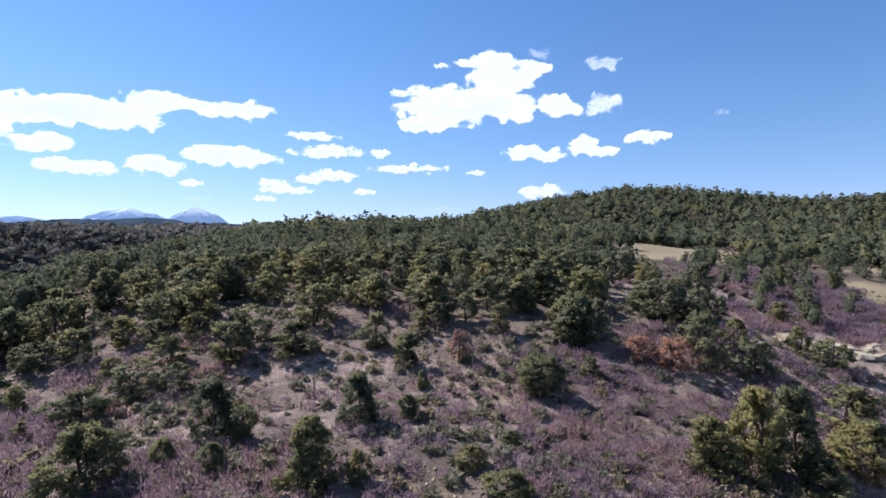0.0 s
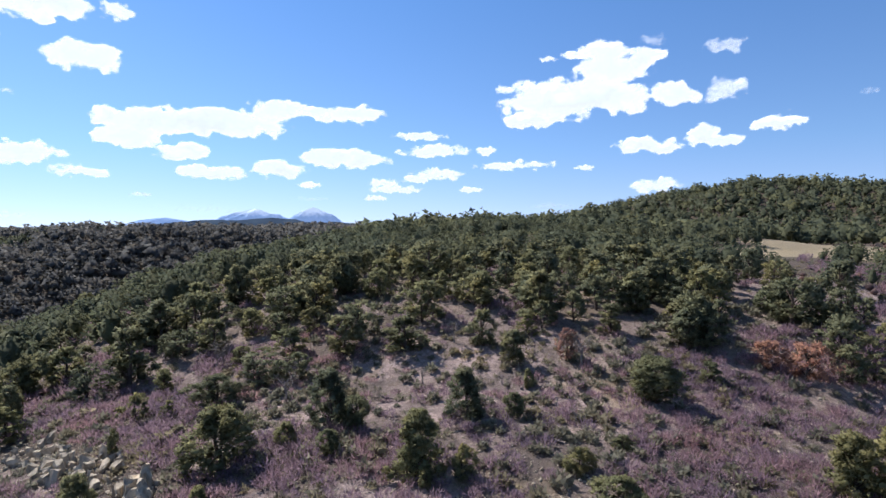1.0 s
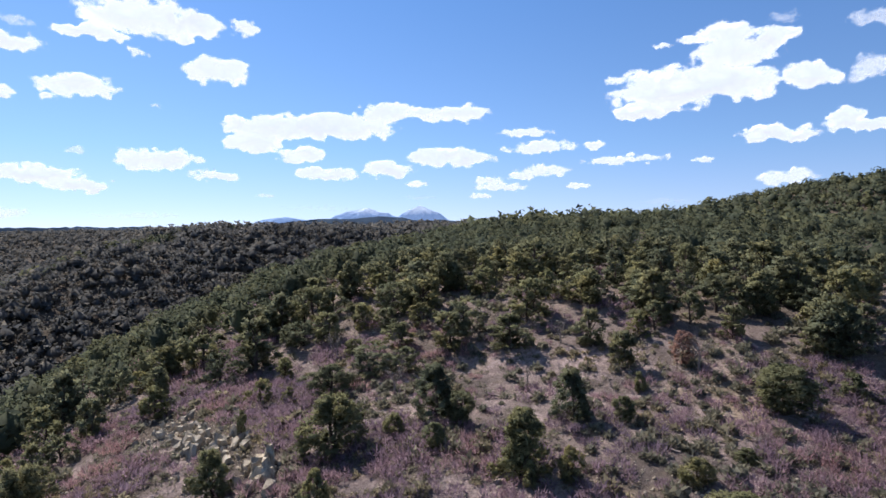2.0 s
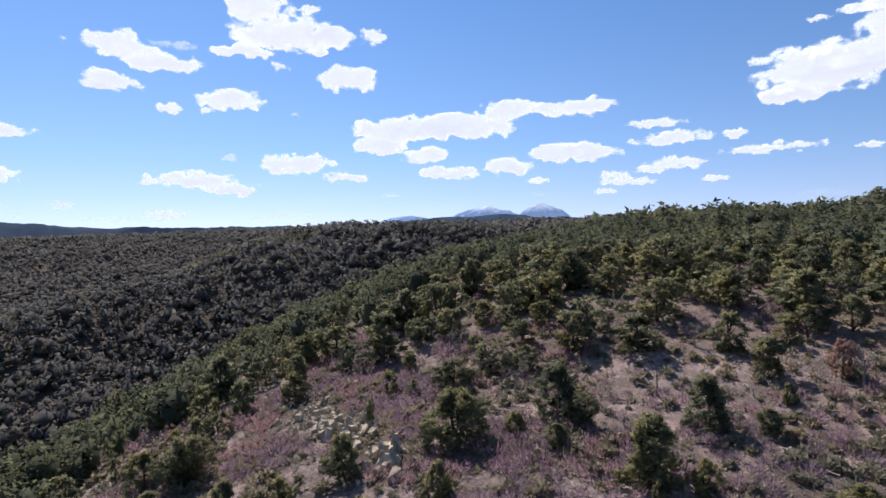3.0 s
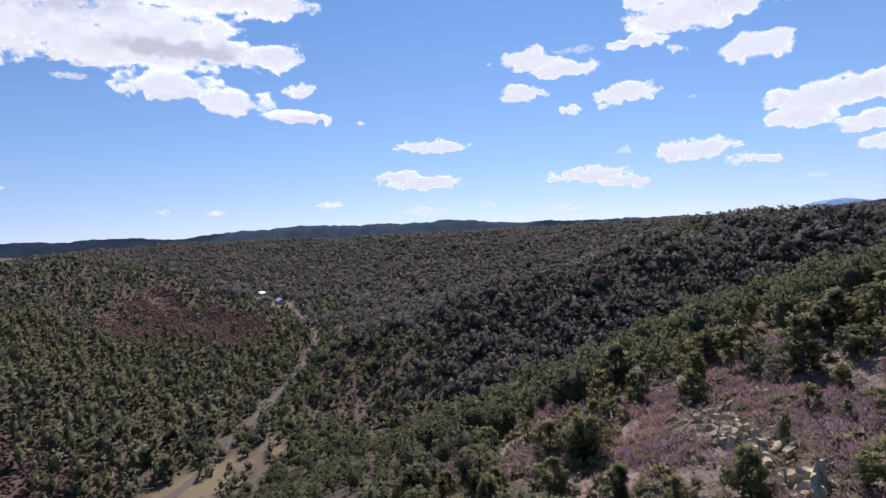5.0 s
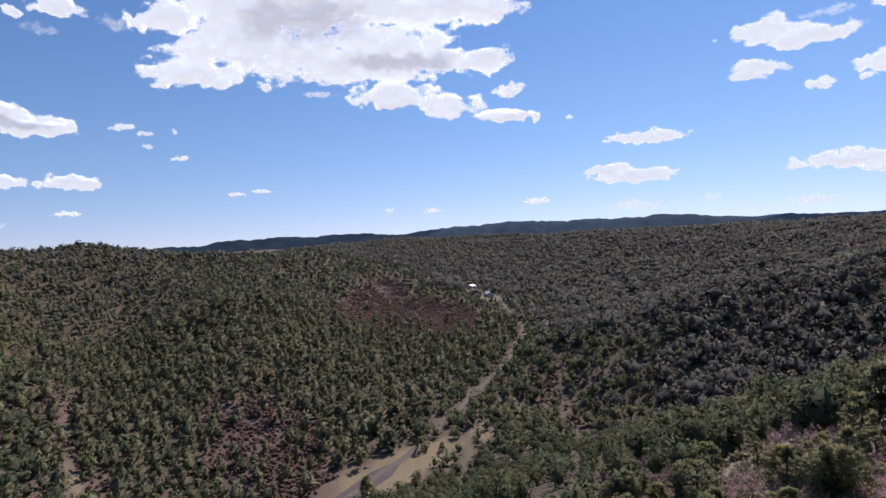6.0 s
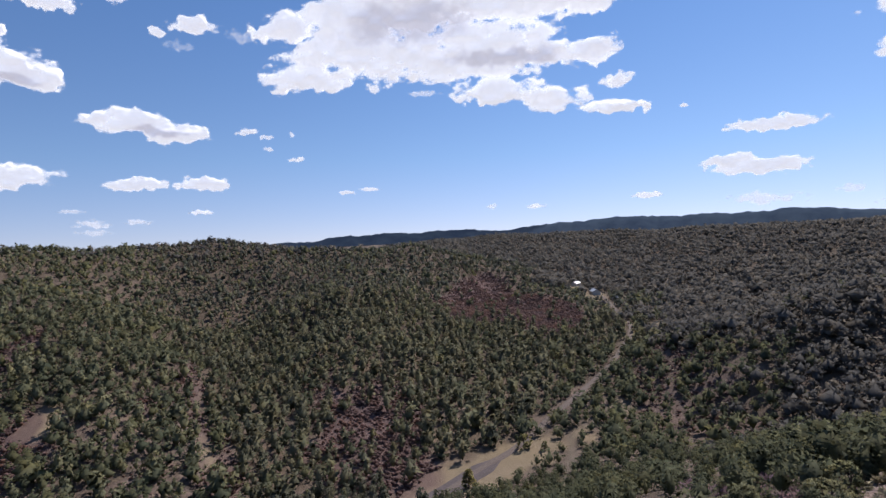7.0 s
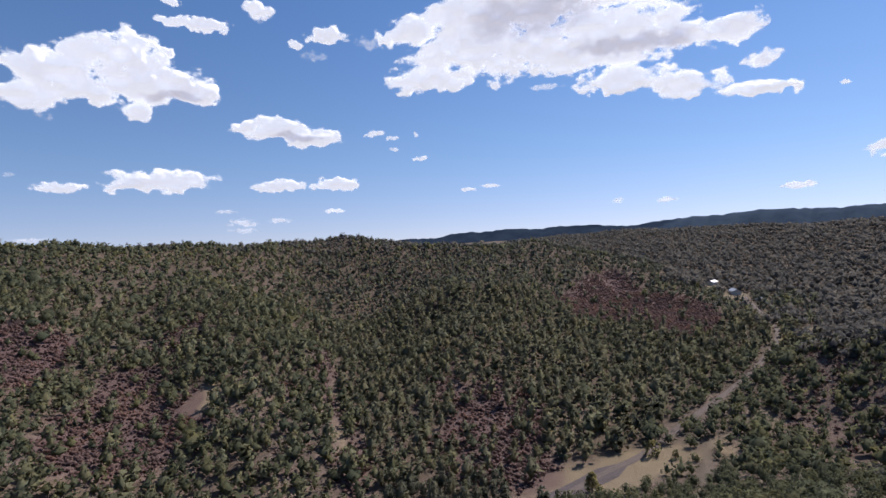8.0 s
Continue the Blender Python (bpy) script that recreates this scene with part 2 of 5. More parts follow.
def ground_height(X, Y):
    """Height of the ground over the whole land, in world metres."""
    X, Y = np.asarray(X, float), np.asarray(Y, float)
    d, floor = along(X, Y, VALLEY)
    base = floor + 0.03 * np.minimum(np.maximum(d - 14, 0), 400)
    forms = [base, crest(X, Y, PLATEAU, 0.5), crest(X, Y, EAST_HILL, 0.3), crest(X, Y, SHELF, 0.3), crest(X, Y, EAST_SHELF, 0.3), crest(X, Y, LOW_SPUR, 0.5, 8), crest(X, Y, WEST_HILL, 0.45),
             crest(X, Y, SOUTH_HILL, 0.34), crest(X, Y, SPUR_A, 0.36), crest(X, Y, SPUR_B, 0.36), crest(X, Y, SPUR_C, 0.36),
             crest(X, Y, BACK_HILLS, 0.16)]
    top = np.maximum.reduce(forms)
    z = top + 3.0 * np.log(sum(np.exp(np.clip((h - top) / 3.0, -60, 0)) for h in forms)) - 0.6
    r = np.hypot(X, Y)
    rough = np.clip((z - floor) / 12, 0.06, 1)
    z = z + rough * (np.clip(r / 120, 0.35, 4) * 0.9 * ripple(X, Y, 38, 1) + 0.45 * ripple(X, Y, 13, 2) + 0.16 * ripple(X, Y, 4.3, 3)
                     + np.clip(r / 400, 0, 1) * 4 * ripple(X, Y, 120, 4))
    return z + EYE
# ---- mesh helpers ----
rng = np.random.default_rng(7)


def mesh_from(name, V, F, mats, slots=None, smooth=False):
    """A mesh from vertex and triangle (or quad) arrays."""
    me = bpy.data.meshes.new(name)
    V, F = np.asarray(V, np.float32), np.asarray(F, np.int32)
    k = F.shape[1]
    me.vertices.add(len(V))
    me.vertices.foreach_set("co", V.ravel())
    me.loops.add(F.size)
    me.loops.foreach_set("vertex_index", F.ravel())
    me.polygons.add(len(F))
    me.polygons.foreach_set("loop_start", np.arange(0, F.size, k, dtype=np.int32))
    me.polygons.foreach_set("loop_total", np.full(len(F), k, np.int32))
    for m in mats:
        me.materials.append(m)
    if slots is not None:
        me.polygons.foreach_set("material_index", np.asarray(slots, np.int32))
    if smooth:
        me.polygons.foreach_set("use_smooth", np.ones(len(F), bool))
    me.update(calc_edges=True)
    return me


def ico(level):
    bm = bmesh.new()
    bmesh.ops.create_icosphere(bm, subdivisions=level, radius=1.0)
    V = np.array([v.co[:] for v in bm.verts])
    F = np.array([[v.index for v in f.verts] for f in bm.faces])
    bm.free()
    return V, F


ICO1 = ico(1)
OCTA = (np.array([(1, 0, 0), (-1, 0, 0), (0, 1, 0), (0, -1, 0), (0, 0, 1), (0, 0, -1)], float),
        np.array([(0, 2, 4), (2, 1, 4), (1, 3, 4), (3, 0, 4), (2, 0, 5), (1, 2, 5), (3, 1, 5), (0, 3, 5)]))


def lump(shape, r, centre, scale, jag=0.35):
    """A crumpled clump of leaves."""
    V, F = shape
    V = V * (1 + jag * r.uniform(-1, 1, (len(V), 1))) * np.asarray(scale) + np.asarray(centre)
    return V, F


def joined(parts):
    V, F, n = [], [], 0
    for v, f in parts:
        V.append(v)
        F.append(f + n)
        n += len(v)
    return np.concatenate(V), np.concatenate(F)


def fuzz(r, centres, away, size):
    """Single pointed sprays of needles standing off a crown."""
    n = len(centres)
    a = away + r.normal(size=(n, 3)) * 0.75
    a /= np.linalg.norm(a, axis=1, keepdims=True)
    b = np.cross(a, r.normal(size=(n, 3)))
    b /= np.linalg.norm(b, axis=1, keepdims=True)
    s = size * r.uniform(0.6, 1.4, (n, 1))
    c = np.asarray(centres)
    V = np.stack([c - b * s * 0.45 - a * s * 0.3, c + b * s * 0.45 - a * s * 0.3, c + a * s * 0.9], 1).reshape(-1, 3)
    return V, np.arange(3 * n).reshape(-1, 3)


def limb(pts, radii, sides=6):
    """A tapered branch through the points."""
    pts = [Vector(p) for p in pts]
    V, F = [], []
    for k, (p, rad) in enumerate(zip(pts, radii)):
        d = (pts[min(k + 1, len(pts) - 1)] - pts[max(k - 1, 0)]).normalized()
        u = d.orthogonal().normalized()
        w = d.cross(u)
        for j in range(sides):
            a = 2 * math.pi * j / sides
            V.append(p + (u * math.cos(a) + w * math.sin(a)) * rad)
    for k in range(len(pts) - 1):
        for j in range(sides):
            a, b = k * sides + j, k * sides + (j + 1) % sides
            F += [(a, b, b + sides), (a, b + sides, a + sides)]
    return np.array([v[:] for v in V]), np.array(F)


# ---- tree shapes, one metre high, scaled where they stand ----
def outline(kind, z, skew):
    """Half width of a crown at a height between 0 and 1."""
    if kind == "pinyon":
        return 0.41 * np.sqrt(np.clip(1 - ((z - 0.47) / 0.51) ** 2, 0.0, 1)) * (0.9 + 0.1 * np.sin(9 * z + skew))
    if kind == "juniper":
        return (0.45 * (1 - z) ** 0.45 * np.clip(z / 0.12 + 0.45, 0, 1)) * (0.86 + 0.14 * np.sin(8 * z + skew)) + 0.015
    return (0.34 * (1 - z) ** 0.52 * np.clip(z / 0.2 + 0.2, 0, 1)) * (0.85 + 0.15 * np.sin(14 * z + skew)) + 0.012


def crown_points(r, kind, n):
    """Clump centres and sizes that fill the outline of one tree, most of them near its skin."""
    skew, pull = r.uniform(0, 6), r.uniform(0, 6.28, 3)
    out = []
    for k in range(n):
        a = r.uniform(0, 2 * math.pi)
        z = {"pinyon": 0.1, "juniper": 0.05, "pine": 0.14}[kind] + {"pinyon": 0.82, "juniper": 0.87, "pine": 0.82}[kind] * r.uniform(0, 1) ** 0.85
        bulge = 1 + 0.16 * math.cos(a - pull[0]) + 0.14 * math.cos(2 * a - pull[1]) + 0.1 * math.cos(3 * a - pull[2])
        w = float(outline(kind, z, skew)) * bulge
        size = {"pinyon": 0.098, "juniper": 0.094, "pine": 0.08}[kind] * r.uniform(0.7, 1.3) * (1.15 - 0.4 * z)
        rad = max(0.0, w - size * 0.5) * r.uniform(0.35, 1) ** 0.4
        out.append((rad * math.cos(a), rad * math.sin(a), z, size))
    return out


def bumpy(r, amp=1.0):
    """A lumpy swelling and shrinking over a crown, as its boughs make it."""
    ways = r.normal(size=(9, 3)) * np.repeat((2.2, 4.5, 8.0), 3)[:, None] * 0.75
    lag, tall = r.uniform(0, 6.28, 9), np.repeat((0.13, 0.1, 0.07), 3) * amp
    return lambda d: np.clip(1 + (np.cos(d @ ways.T + lag) * tall).sum(1), 0.35, 1.5)


def fine_tree(r, kind, clumps, sprays, size):
    """A crown of many small boughs, each a ball of needle sprays, and a trunk with limbs reaching into it. Gives the crown's
    vertices and faces with the way out of its bough at each vertex, and the wood."""
    swell = bumpy(r, 1.5)
    tips, away, parts, ways = [], [], [], []
    pts = crown_points(r, kind, clumps)
    for x, y, z, s in pts:
        g = float(swell(np.array([[x * 2.4, y * 2.4, (z - 0.45) * 2]]))[0])
        p = np.array((x * g, y * g, z))
        out = np.array((x, y, (z - 0.35) * 0.8))
        out /= np.linalg.norm(out) + 1e-6
        d = r.normal(size=(sprays, 3)) + out * 0.5
        d /= np.linalg.norm(d, axis=1, keepdims=True)
        tips.append(p + d * s * r.uniform(0.55, 1.1, (sprays, 1)) * (1, 1, 0.85))
        away.append(d + out * 0.3)
        ways.append(d * 0.8 + out * 0.5)
        v, f = lump(ICO1, r, (0, 0, 0), (s * 0.45, s * 0.45, s * 0.4), 0.3)
        parts.append((v + p, f, v / s * 0.8 + out * 0.5))
    v, f = fuzz(r, np.concatenate(tips), np.concatenate(away), size)
    parts.append((v, f, np.repeat(np.concatenate(ways), 3, axis=0) + r.normal(size=(len(v), 3)) * 0.12))
    crown = (*joined([p[:2] for p in parts]), np.concatenate([p[2] for p in parts]))
    bend = r.uniform(-0.06, 0.06, 2)
    wood = [limb([(0, 0, -0.06), (bend[0] * 0.5, bend[1] * 0.5, 0.2), (bend[0], bend[1], 0.5), (bend[0] * 1.2, bend[1] * 1.2, 0.85)], (0.03, 0.024, 0.016, 0.005), 5)]
    for x, y, z, s in pts[:9]:
        z0 = max(0.06, z - 0.3)
        wood.append(limb([(bend[0] * z0, bend[1] * z0, z0), (x * 0.5, y * 0.5, z0 * 0.4 + z * 0.6 - 0.03), (x, y, z)], (0.014, 0.009, 0.003), 3))
    return crown, joined(wood)


def crown_mesh(crown, mat, name="crown"):
    """Foliage that takes the light as its boughs do."""
    v, f, way = crown
    me = mesh_from(name, v, f, [mat], smooth=True)
    way = way / (np.linalg.norm(way, axis=1, keepdims=True) + 1e-6)
    me.normals_split_custom_set_from_vertices(way.tolist())
    return me


def bare_tree(r):
    """A leafless tree: trunk and limbs that fork twice."""
    wood = [limb([(0, 0, -0.05), (0.02, 0.01, 0.25), (r.uniform(-0.06, 0.06), r.uniform(-0.06, 0.06), 0.6)], (0.035, 0.028, 0.014), 5)]
    for _ in range(9):
        a, z0 = r.uniform(0, 2 * math.pi), r.uniform(0.18, 0.58)
        l = r.uniform(0.25, 0.42)
        e = np.array((math.cos(a) * l * 0.8, math.sin(a) * l * 0.8, z0 + l * 0.85))
        m = e * (0.5, 0.5, 1) - (0, 0, l * 0.35)
        wood.append(limb([(0, 0, z0), m, e], (0.014, 0.01, 0.004), 4))
        for _ in range(7):
            d = r.normal(size=3) * 0.11 + (0, 0, 0.08)
            s = m + (e - m) * r.uniform(0.1, 1)
            wood.append(limb([s, s + d * 0.6, s + d * 1.1 + r.normal(size=3) * 0.03], (0.006, 0.004, 0.0015), 3))
    return joined(wood)


def plain_tree(r, kind, ball, sprays, size, fill=0.72):
    """The same outline for trees further off: one rough body with needle sprays standing out of it. Gives vertices, faces and the way out at each vertex."""
    skew, swell = r.uniform(0, 6), bumpy(r, 1.3)
    low = {"pinyon": 0.06, "juniper": 0.02, "pine": 0.05}[kind]
    B, F = ball
    z = low + (0.5 + 0.5 * B[:, 2]) * (0.88 - low)
    flat = B[:, :2] / (np.linalg.norm(B[:, :2], axis=1, keepdims=True) + 1e-6)
    d = np.concatenate([flat, (z[:, None] - 0.42) * 2.2], 1)
    w = outline(kind, np.clip(z, 0.1, 0.9), skew) * swell(d) * np.clip(np.linalg.norm(B[:, :2], axis=1) * 1.25, 0, 1) * r.uniform(0.85, 1.18, len(B)) * fill
    parts, ways = [(np.concatenate([flat * w[:, None], z[:, None]], 1), F)], [B + (0, 0, 0.6)]
    z = 0.12 + 0.86 * r.uniform(0, 1, sprays) ** 0.85
    a = r.uniform(0, 2 * math.pi, sprays)
    d = np.stack([np.cos(a), np.sin(a), (z - 0.42) * 2.2], 1)
    w = outline(kind, z, skew) * swell(d) * r.uniform(0.72, 1.06, sprays)
    v, f = fuzz(r, np.stack([w * np.cos(a), w * np.sin(a), z], 1), d * 0.5 + r.normal(size=(sprays, 3)) * 0.6, size)
    parts.append((v, f))
    ways.append(np.repeat(d + (0, 0, 0.55) + r.normal(size=d.shape) * 0.2, 3, axis=0))
    return (*joined(parts), np.concatenate(ways))


def twig_bush(r, n=104):
    """A leafless oak bush: a haze of thin upright twigs."""
    a, q = r.uniform(0, 2 * math.pi, n), r.uniform(0, 1, n) ** 0.6
    base = np.stack([np.cos(a) * q * 0.5, np.sin(a) * q * 0.5, r.uniform(-0.05, 0.55, n) * (1 - 0.4 * q)], 1)
    up = np.stack([np.cos(a) * q * 0.7, np.sin(a) * q * 0.7, np.ones(n)], 1) + r.normal(size=(n, 3)) * 0.42
    up /= np.linalg.norm(up, axis=1, keepdims=True)
    side = np.cross(up, r.normal(size=(n, 3)))
    side /= np.linalg.norm(side, axis=1, keepdims=True)
    l = r.uniform(0.16, 0.4, (n, 1))
    V = np.stack([base - side * 0.03, base + side * 0.03, base + up * l], 1).reshape(-1, 3)
    return V, np.arange(3 * n).reshape(-1, 3)


def tuft_plant(r, n=26, wide=0.5):
    """Sagebrush or bunch grass: a dome of short blades."""
    a, b = r.uniform(0, 2 * math.pi, n), np.arccos(r.uniform(0.1, 1, n))
    d = np.stack([np.sin(b) * np.cos(a) * wide * 2, np.sin(b) * np.sin(a) * wide * 2, np.cos(b)], 1)
    c = d * r.uniform(0.3, 0.75, (n, 1))
    return fuzz(r, c, d * 1.6, 0.3)


def rock_shape(r, flat=0.6, cuts=5):
    """A broken block: a cube cut down, chipped and tilted."""
    bm = bmesh.new()
    bmesh.ops.create_cube(bm, size=1.0)
    for _ in range(cuts):
        n = Vector(r.normal(size=3)).normalized()
        geo = bm.verts[:] + bm.edges[:] + bm.faces[:]
        res = bmesh.ops.bisect_plane(bm, geom=geo, plane_co=n * r.uniform(0.36, 0.55), plane_no=n, clear_outer=True)
        edges = [e for e in res["geom_cut"] if isinstance(e, bmesh.types.BMEdge)]
        if edges:
            bmesh.ops.contextual_create(bm, geom=edges)
    bmesh.ops.triangulate(bm, faces=bm.faces[:])
    for v in bm.verts:
        v.co = Vector((v.co.x * 1.0, v.co.y * 0.8, v.co.z * flat)) + Vector(r.normal(size=3)) * 0.055
    me = bpy.data.meshes.new("rock")
    bm.to_mesh(me)
    bm.free()
    me.materials.append(STONE)
    return me


def placed(protos, pick, x, y, z, size, turn, wide=None):
    """Copies of plant shapes at many places, as one vertex and face array, with the ways out of the plants where the shapes have them."""
    V, F, W, n = [], [], [], 0
    wide = np.ones(len(x)) if wide is None else wide
    for k, (pv, pf, *way) in enumerate(protos):
        i = np.where(pick == k)[0]
        if not len(i):
            continue
        c, s = np.cos(turn[i])[:, None], np.sin(turn[i])[:, None]
        h, w = size[i][:, None], (size * wide)[i][:, None]
        px = (pv[None, :, 0] * c - pv[None, :, 1] * s) * w + x[i][:, None]
        py = (pv[None, :, 0] * s + pv[None, :, 1] * c) * w + y[i][:, None]
        pz = pv[None, :, 2] * h + z[i][:, None]
        V.append(np.stack([px, py, pz], 2).reshape(-1, 3))
        F.append((pf[None] + (np.arange(len(i)) * len(pv))[:, None, None] + n).reshape(-1, 3))
        if way:
            q = way[0]
            W.append(np.stack([q[None, :, 0] * c - q[None, :, 1] * s, q[None, :, 0] * s + q[None, :, 1] * c, q[None, :, 2] + 0 * c], 2).reshape(-1, 3))
        n += len(i) * len(pv)
    return (np.concatenate(V), np.concatenate(F), np.concatenate(W)) if W else (np.concatenate(V), np.concatenate(F))


# ---- zones of the land ----
ROAD = [(-140, -88, 0), (-164, -64, 0), (-180, -54, 0), (-203, -44.5, 0), (-217, -36.5, 0), (-230, -30.5, 0), (-252, -24, 0), (-281, -14, 0), (-313, -2.5, 0), (-340.2, 7.5, 0), (-385.3, 16.7, 0), (-407.4, 22.3, 0), (-451.5, 25.6, 0), (-600.2, 7, 0)]


def oval(X, Y, x, y, a, b, turn=0.0, rag=0.35):
    """1 inside a ragged oval, falling to 0 at its edge."""
    c, s = math.cos(radians(turn)), math.sin(radians(turn))
    u, v = ((X - x) * c + (Y - y) * s) / a, (-(X - x) * s + (Y - y) * c) / b
    d = np.sqrt(u * u + v * v) + rag * ripple(X, Y, min(a, b) * 0.7, 11)
    return np.clip((1.1 - d) / 0.2, 0, 1)


def meadow(X, Y):
    return np.maximum.reduce([oval(X, Y, 71.5, 168.5, 46, 16, 53), 0.32 * oval(X, Y, 42.4, 398, 26, 14, -20, 0.5), oval(X, Y, 114, 148, 13, 6, 52), oval(X, Y, 90, 112, 14, 7, 50),
                              0.5 * oval(X, Y, -203, -40, 40, 14, -36, 0.25), oval(X, Y, -187, -240, 15, 8, 35), 0.8 * oval(X, Y, -193, -364, 14, 2.6, 15, 0.2), 0.38 * oval(X, Y, -598, 1, 36, 13, 0, 0.4), 0.36 * oval(X, Y, -638, -18, 22, 12, 12, 0.3),
                              0.6 * oval(X, Y, -449.8, 44.8, 16, 5, 0), 0.5 * oval(X, Y, -276.2, 10.6, 12, 2.5, 20), 0.45 * oval(X, Y, -234, -3.5, 14, 3, 25), 0.5 * oval(X, Y, -244.8, -202.5, 18, 2.5, 40), 0.5 * oval(X, Y, -199.9, -163.1, 20, 2.5, 42)])


def scrub(X, Y):
    d, _ = along(X, Y, [(-157.1, -121.8, 0), (-201.2, -155.1, 0), (-228.1, -191, 0), (-278.8, -235.5, 0), (-322.5, -278.9, 0)])
    gully = np.clip((7 - d + 7 * ripple(X, Y, 16, 12)) / 8, 0, 0.65)
    return np.maximum.reduce([oval(X, Y, -510, -80, 98, 58, 28, 0.3), 0.6 * oval(X, Y, -429.6, -27.8, 50, 22, 25), 0.8 * oval(X, Y, -242.8, -105.2, 60, 24, 28, 0.5), 0.5 * oval(X, Y, -266.8, -141.2, 32, 12, 28),
                              oval(X, Y, -157.4, -343.1, 40, 26, 60), 0.85 * oval(X, Y, -152.7, -244.7, 60, 30, 50), 0.7 * oval(X, Y, -240.3, -329.3, 34, 12, 30), 0.6 * oval(X, Y, -229.1, -218.3, 18, 10, 40), gully,
                              0.38 * oval(X, Y, -290.5, 33.6, 66, 24, 12)])


def cliffs(X, Y):
    """Bare broken rock on the plateau's edge."""
    return np.maximum.reduce([oval(X, Y, -41.5, 37.2, 6, 2.8, -12), oval(X, Y, -33, 35, 5.5, 2.6, -25), oval(X, Y, -27.5, 32.2, 3.5, 1.8, -38), oval(X, Y, -56.4, 40.5, 5, 3, 10), oval(X, Y, -64.4, 46.4, 3.5, 3, 10)])


def tracks(X, Y):
    d2, _ = along(X, Y, [(-60.1, 3.1, 0), (-83.2, 11.9, 0), (-118.3, 17.4, 0), (-135.3, 22.2, 0), (-149.4, 27, 0)])
    d3, _ = along(X, Y, [(-175.9, -11.5, 0), (-211.9, -11.1, 0), (-237.9, -11.6, 0), (-262.1, 2.1, 0), (-275.2, 13.7, 0)])
    wig = 1.5 * ripple(X, Y, 12, 5)
    return np.maximum(np.clip((1.5 - d2 - 0.5 * wig) / 0.8, 0, 1), 0.5 * np.clip((2.0 - d3 - wig) / 0.8, 0, 1))


def right_bank(x, y):
    """The side of the gully in the southern hills that faces away from the sun and is densely wooded."""
    return y > np.interp(x, [-700, -459, -384, -280, -194, -150], [-645, -424, -334, -234, -144, -104]) + 12 * ripple(x, y, 30, 25)


def thick(x, y):
    """How likely a tree stands at a spot."""
    r = np.hypot(x, y)
    top = (y > 20) & (x > -78) & (x < 120)
    d = np.where(top & (r < 74), np.where(r < 62, -0.4, np.where(x < 20, 0.75, 0.2)), np.where(top & (r < 110), 1.1, 1.05))
    d = np.where((x > 28) & (y < 150) & (y > 20) & (x > 0.3 * y), np.minimum(d, 0.27), d)
    d = np.where((r < 115) & (x < -55) & (y < 45), np.where(r < 74, 0.25, 0.75), d)
    d = np.where((x < -150) & (y > 25) & (x > -345), np.where((y < 66) & (x < -205), 0.72, 1.5), d)
    open_hill = (y < -0.25 * x - 95) & ~right_bank(x, y)
    d = d + np.where(open_hill, 0.06, 0.2) * (r > 200) + 0.3 * ripple(x, y, 22, 21) + 0.22 * ripple(x, y, 60, 22)
    d = d * (1 - np.clip(2.8 * meadow(x, y), 0, 1)) * (1 - 0.9 * scrub(x, y)) * (1 - 0.9 * cliffs(x, y))
    road, _ = along(x, y, ROAD)
    d = np.where(road < 3.0, 0, d)
    return np.where(tracks(x, y) > 0.05, 0, d)


def oak_ground(x, y):
    z = np.maximum.reduce([oval(x, y, 12.5, 39.5, 9, 5, 10), oval(x, y, 13, 47, 5, 3, 0), oval(x, y, 21, 50, 6, 3.5, 0), oval(x, y, -13, 37.5, 5, 3, 0), oval(x, y, -51, 38.6, 5, 4, 0), oval(x, y, -47, 44.6, 6, 4, 20), oval(x, y, -53, 52, 5, 4, 0), oval(x, y, -34.5, 41.2, 5, 3, 0), oval(x, y, -24.5, 32.5, 4, 3, 0), oval(x, y, -38.9, 29.9, 3, 2, 0), oval(x, y, -17.7, 37.9, 6, 3.5, 0), oval(x, y, -36.3, 55.8, 4, 3, 0), oval(x, y, 17.2, 54.9, 6, 5, 0), oval(x, y, -33.3, 43.8, 4, 4, 0),
                           oval(x, y, -46.3, 42.6, 7, 4.5, 30), oval(x, y, -35.8, 41.8, 4.5, 3.5, 0), oval(x, y, -52.4, 58.6, 4, 6, 0), oval(x, y, -27.2, 32.8, 3, 3, 0), oval(x, y, 45.3, 59.8, 16, 9, 30),
                           oval(x, y, -48.2, 24.5, 6, 5, 0), oval(x, y, -48.3, 37.6, 5, 4, 0), oval(x, y, -49.4, 47.6, 5, 5, 0), oval(x, y, -32.3, 46.8, 5, 4, 0), oval(x, y, -31.3, 39.3, 5, 3, 0), oval(x, y, -24.2, 32.3, 3, 3, 0), oval(x, y, -40.3, 29.6, 4.5, 3, 0),
                           oval(x, y, -18.2, 36.9, 5, 4, 0), oval(x, y, -38.3, 46.2, 6, 5, 0), oval(x, y, 40.3, 73.8, 20, 9, 30), oval(x, y, 62.4, 83.7, 18, 12, 30), oval(x, y, 78.6, 115.6, 24, 17, 30)])
    return z


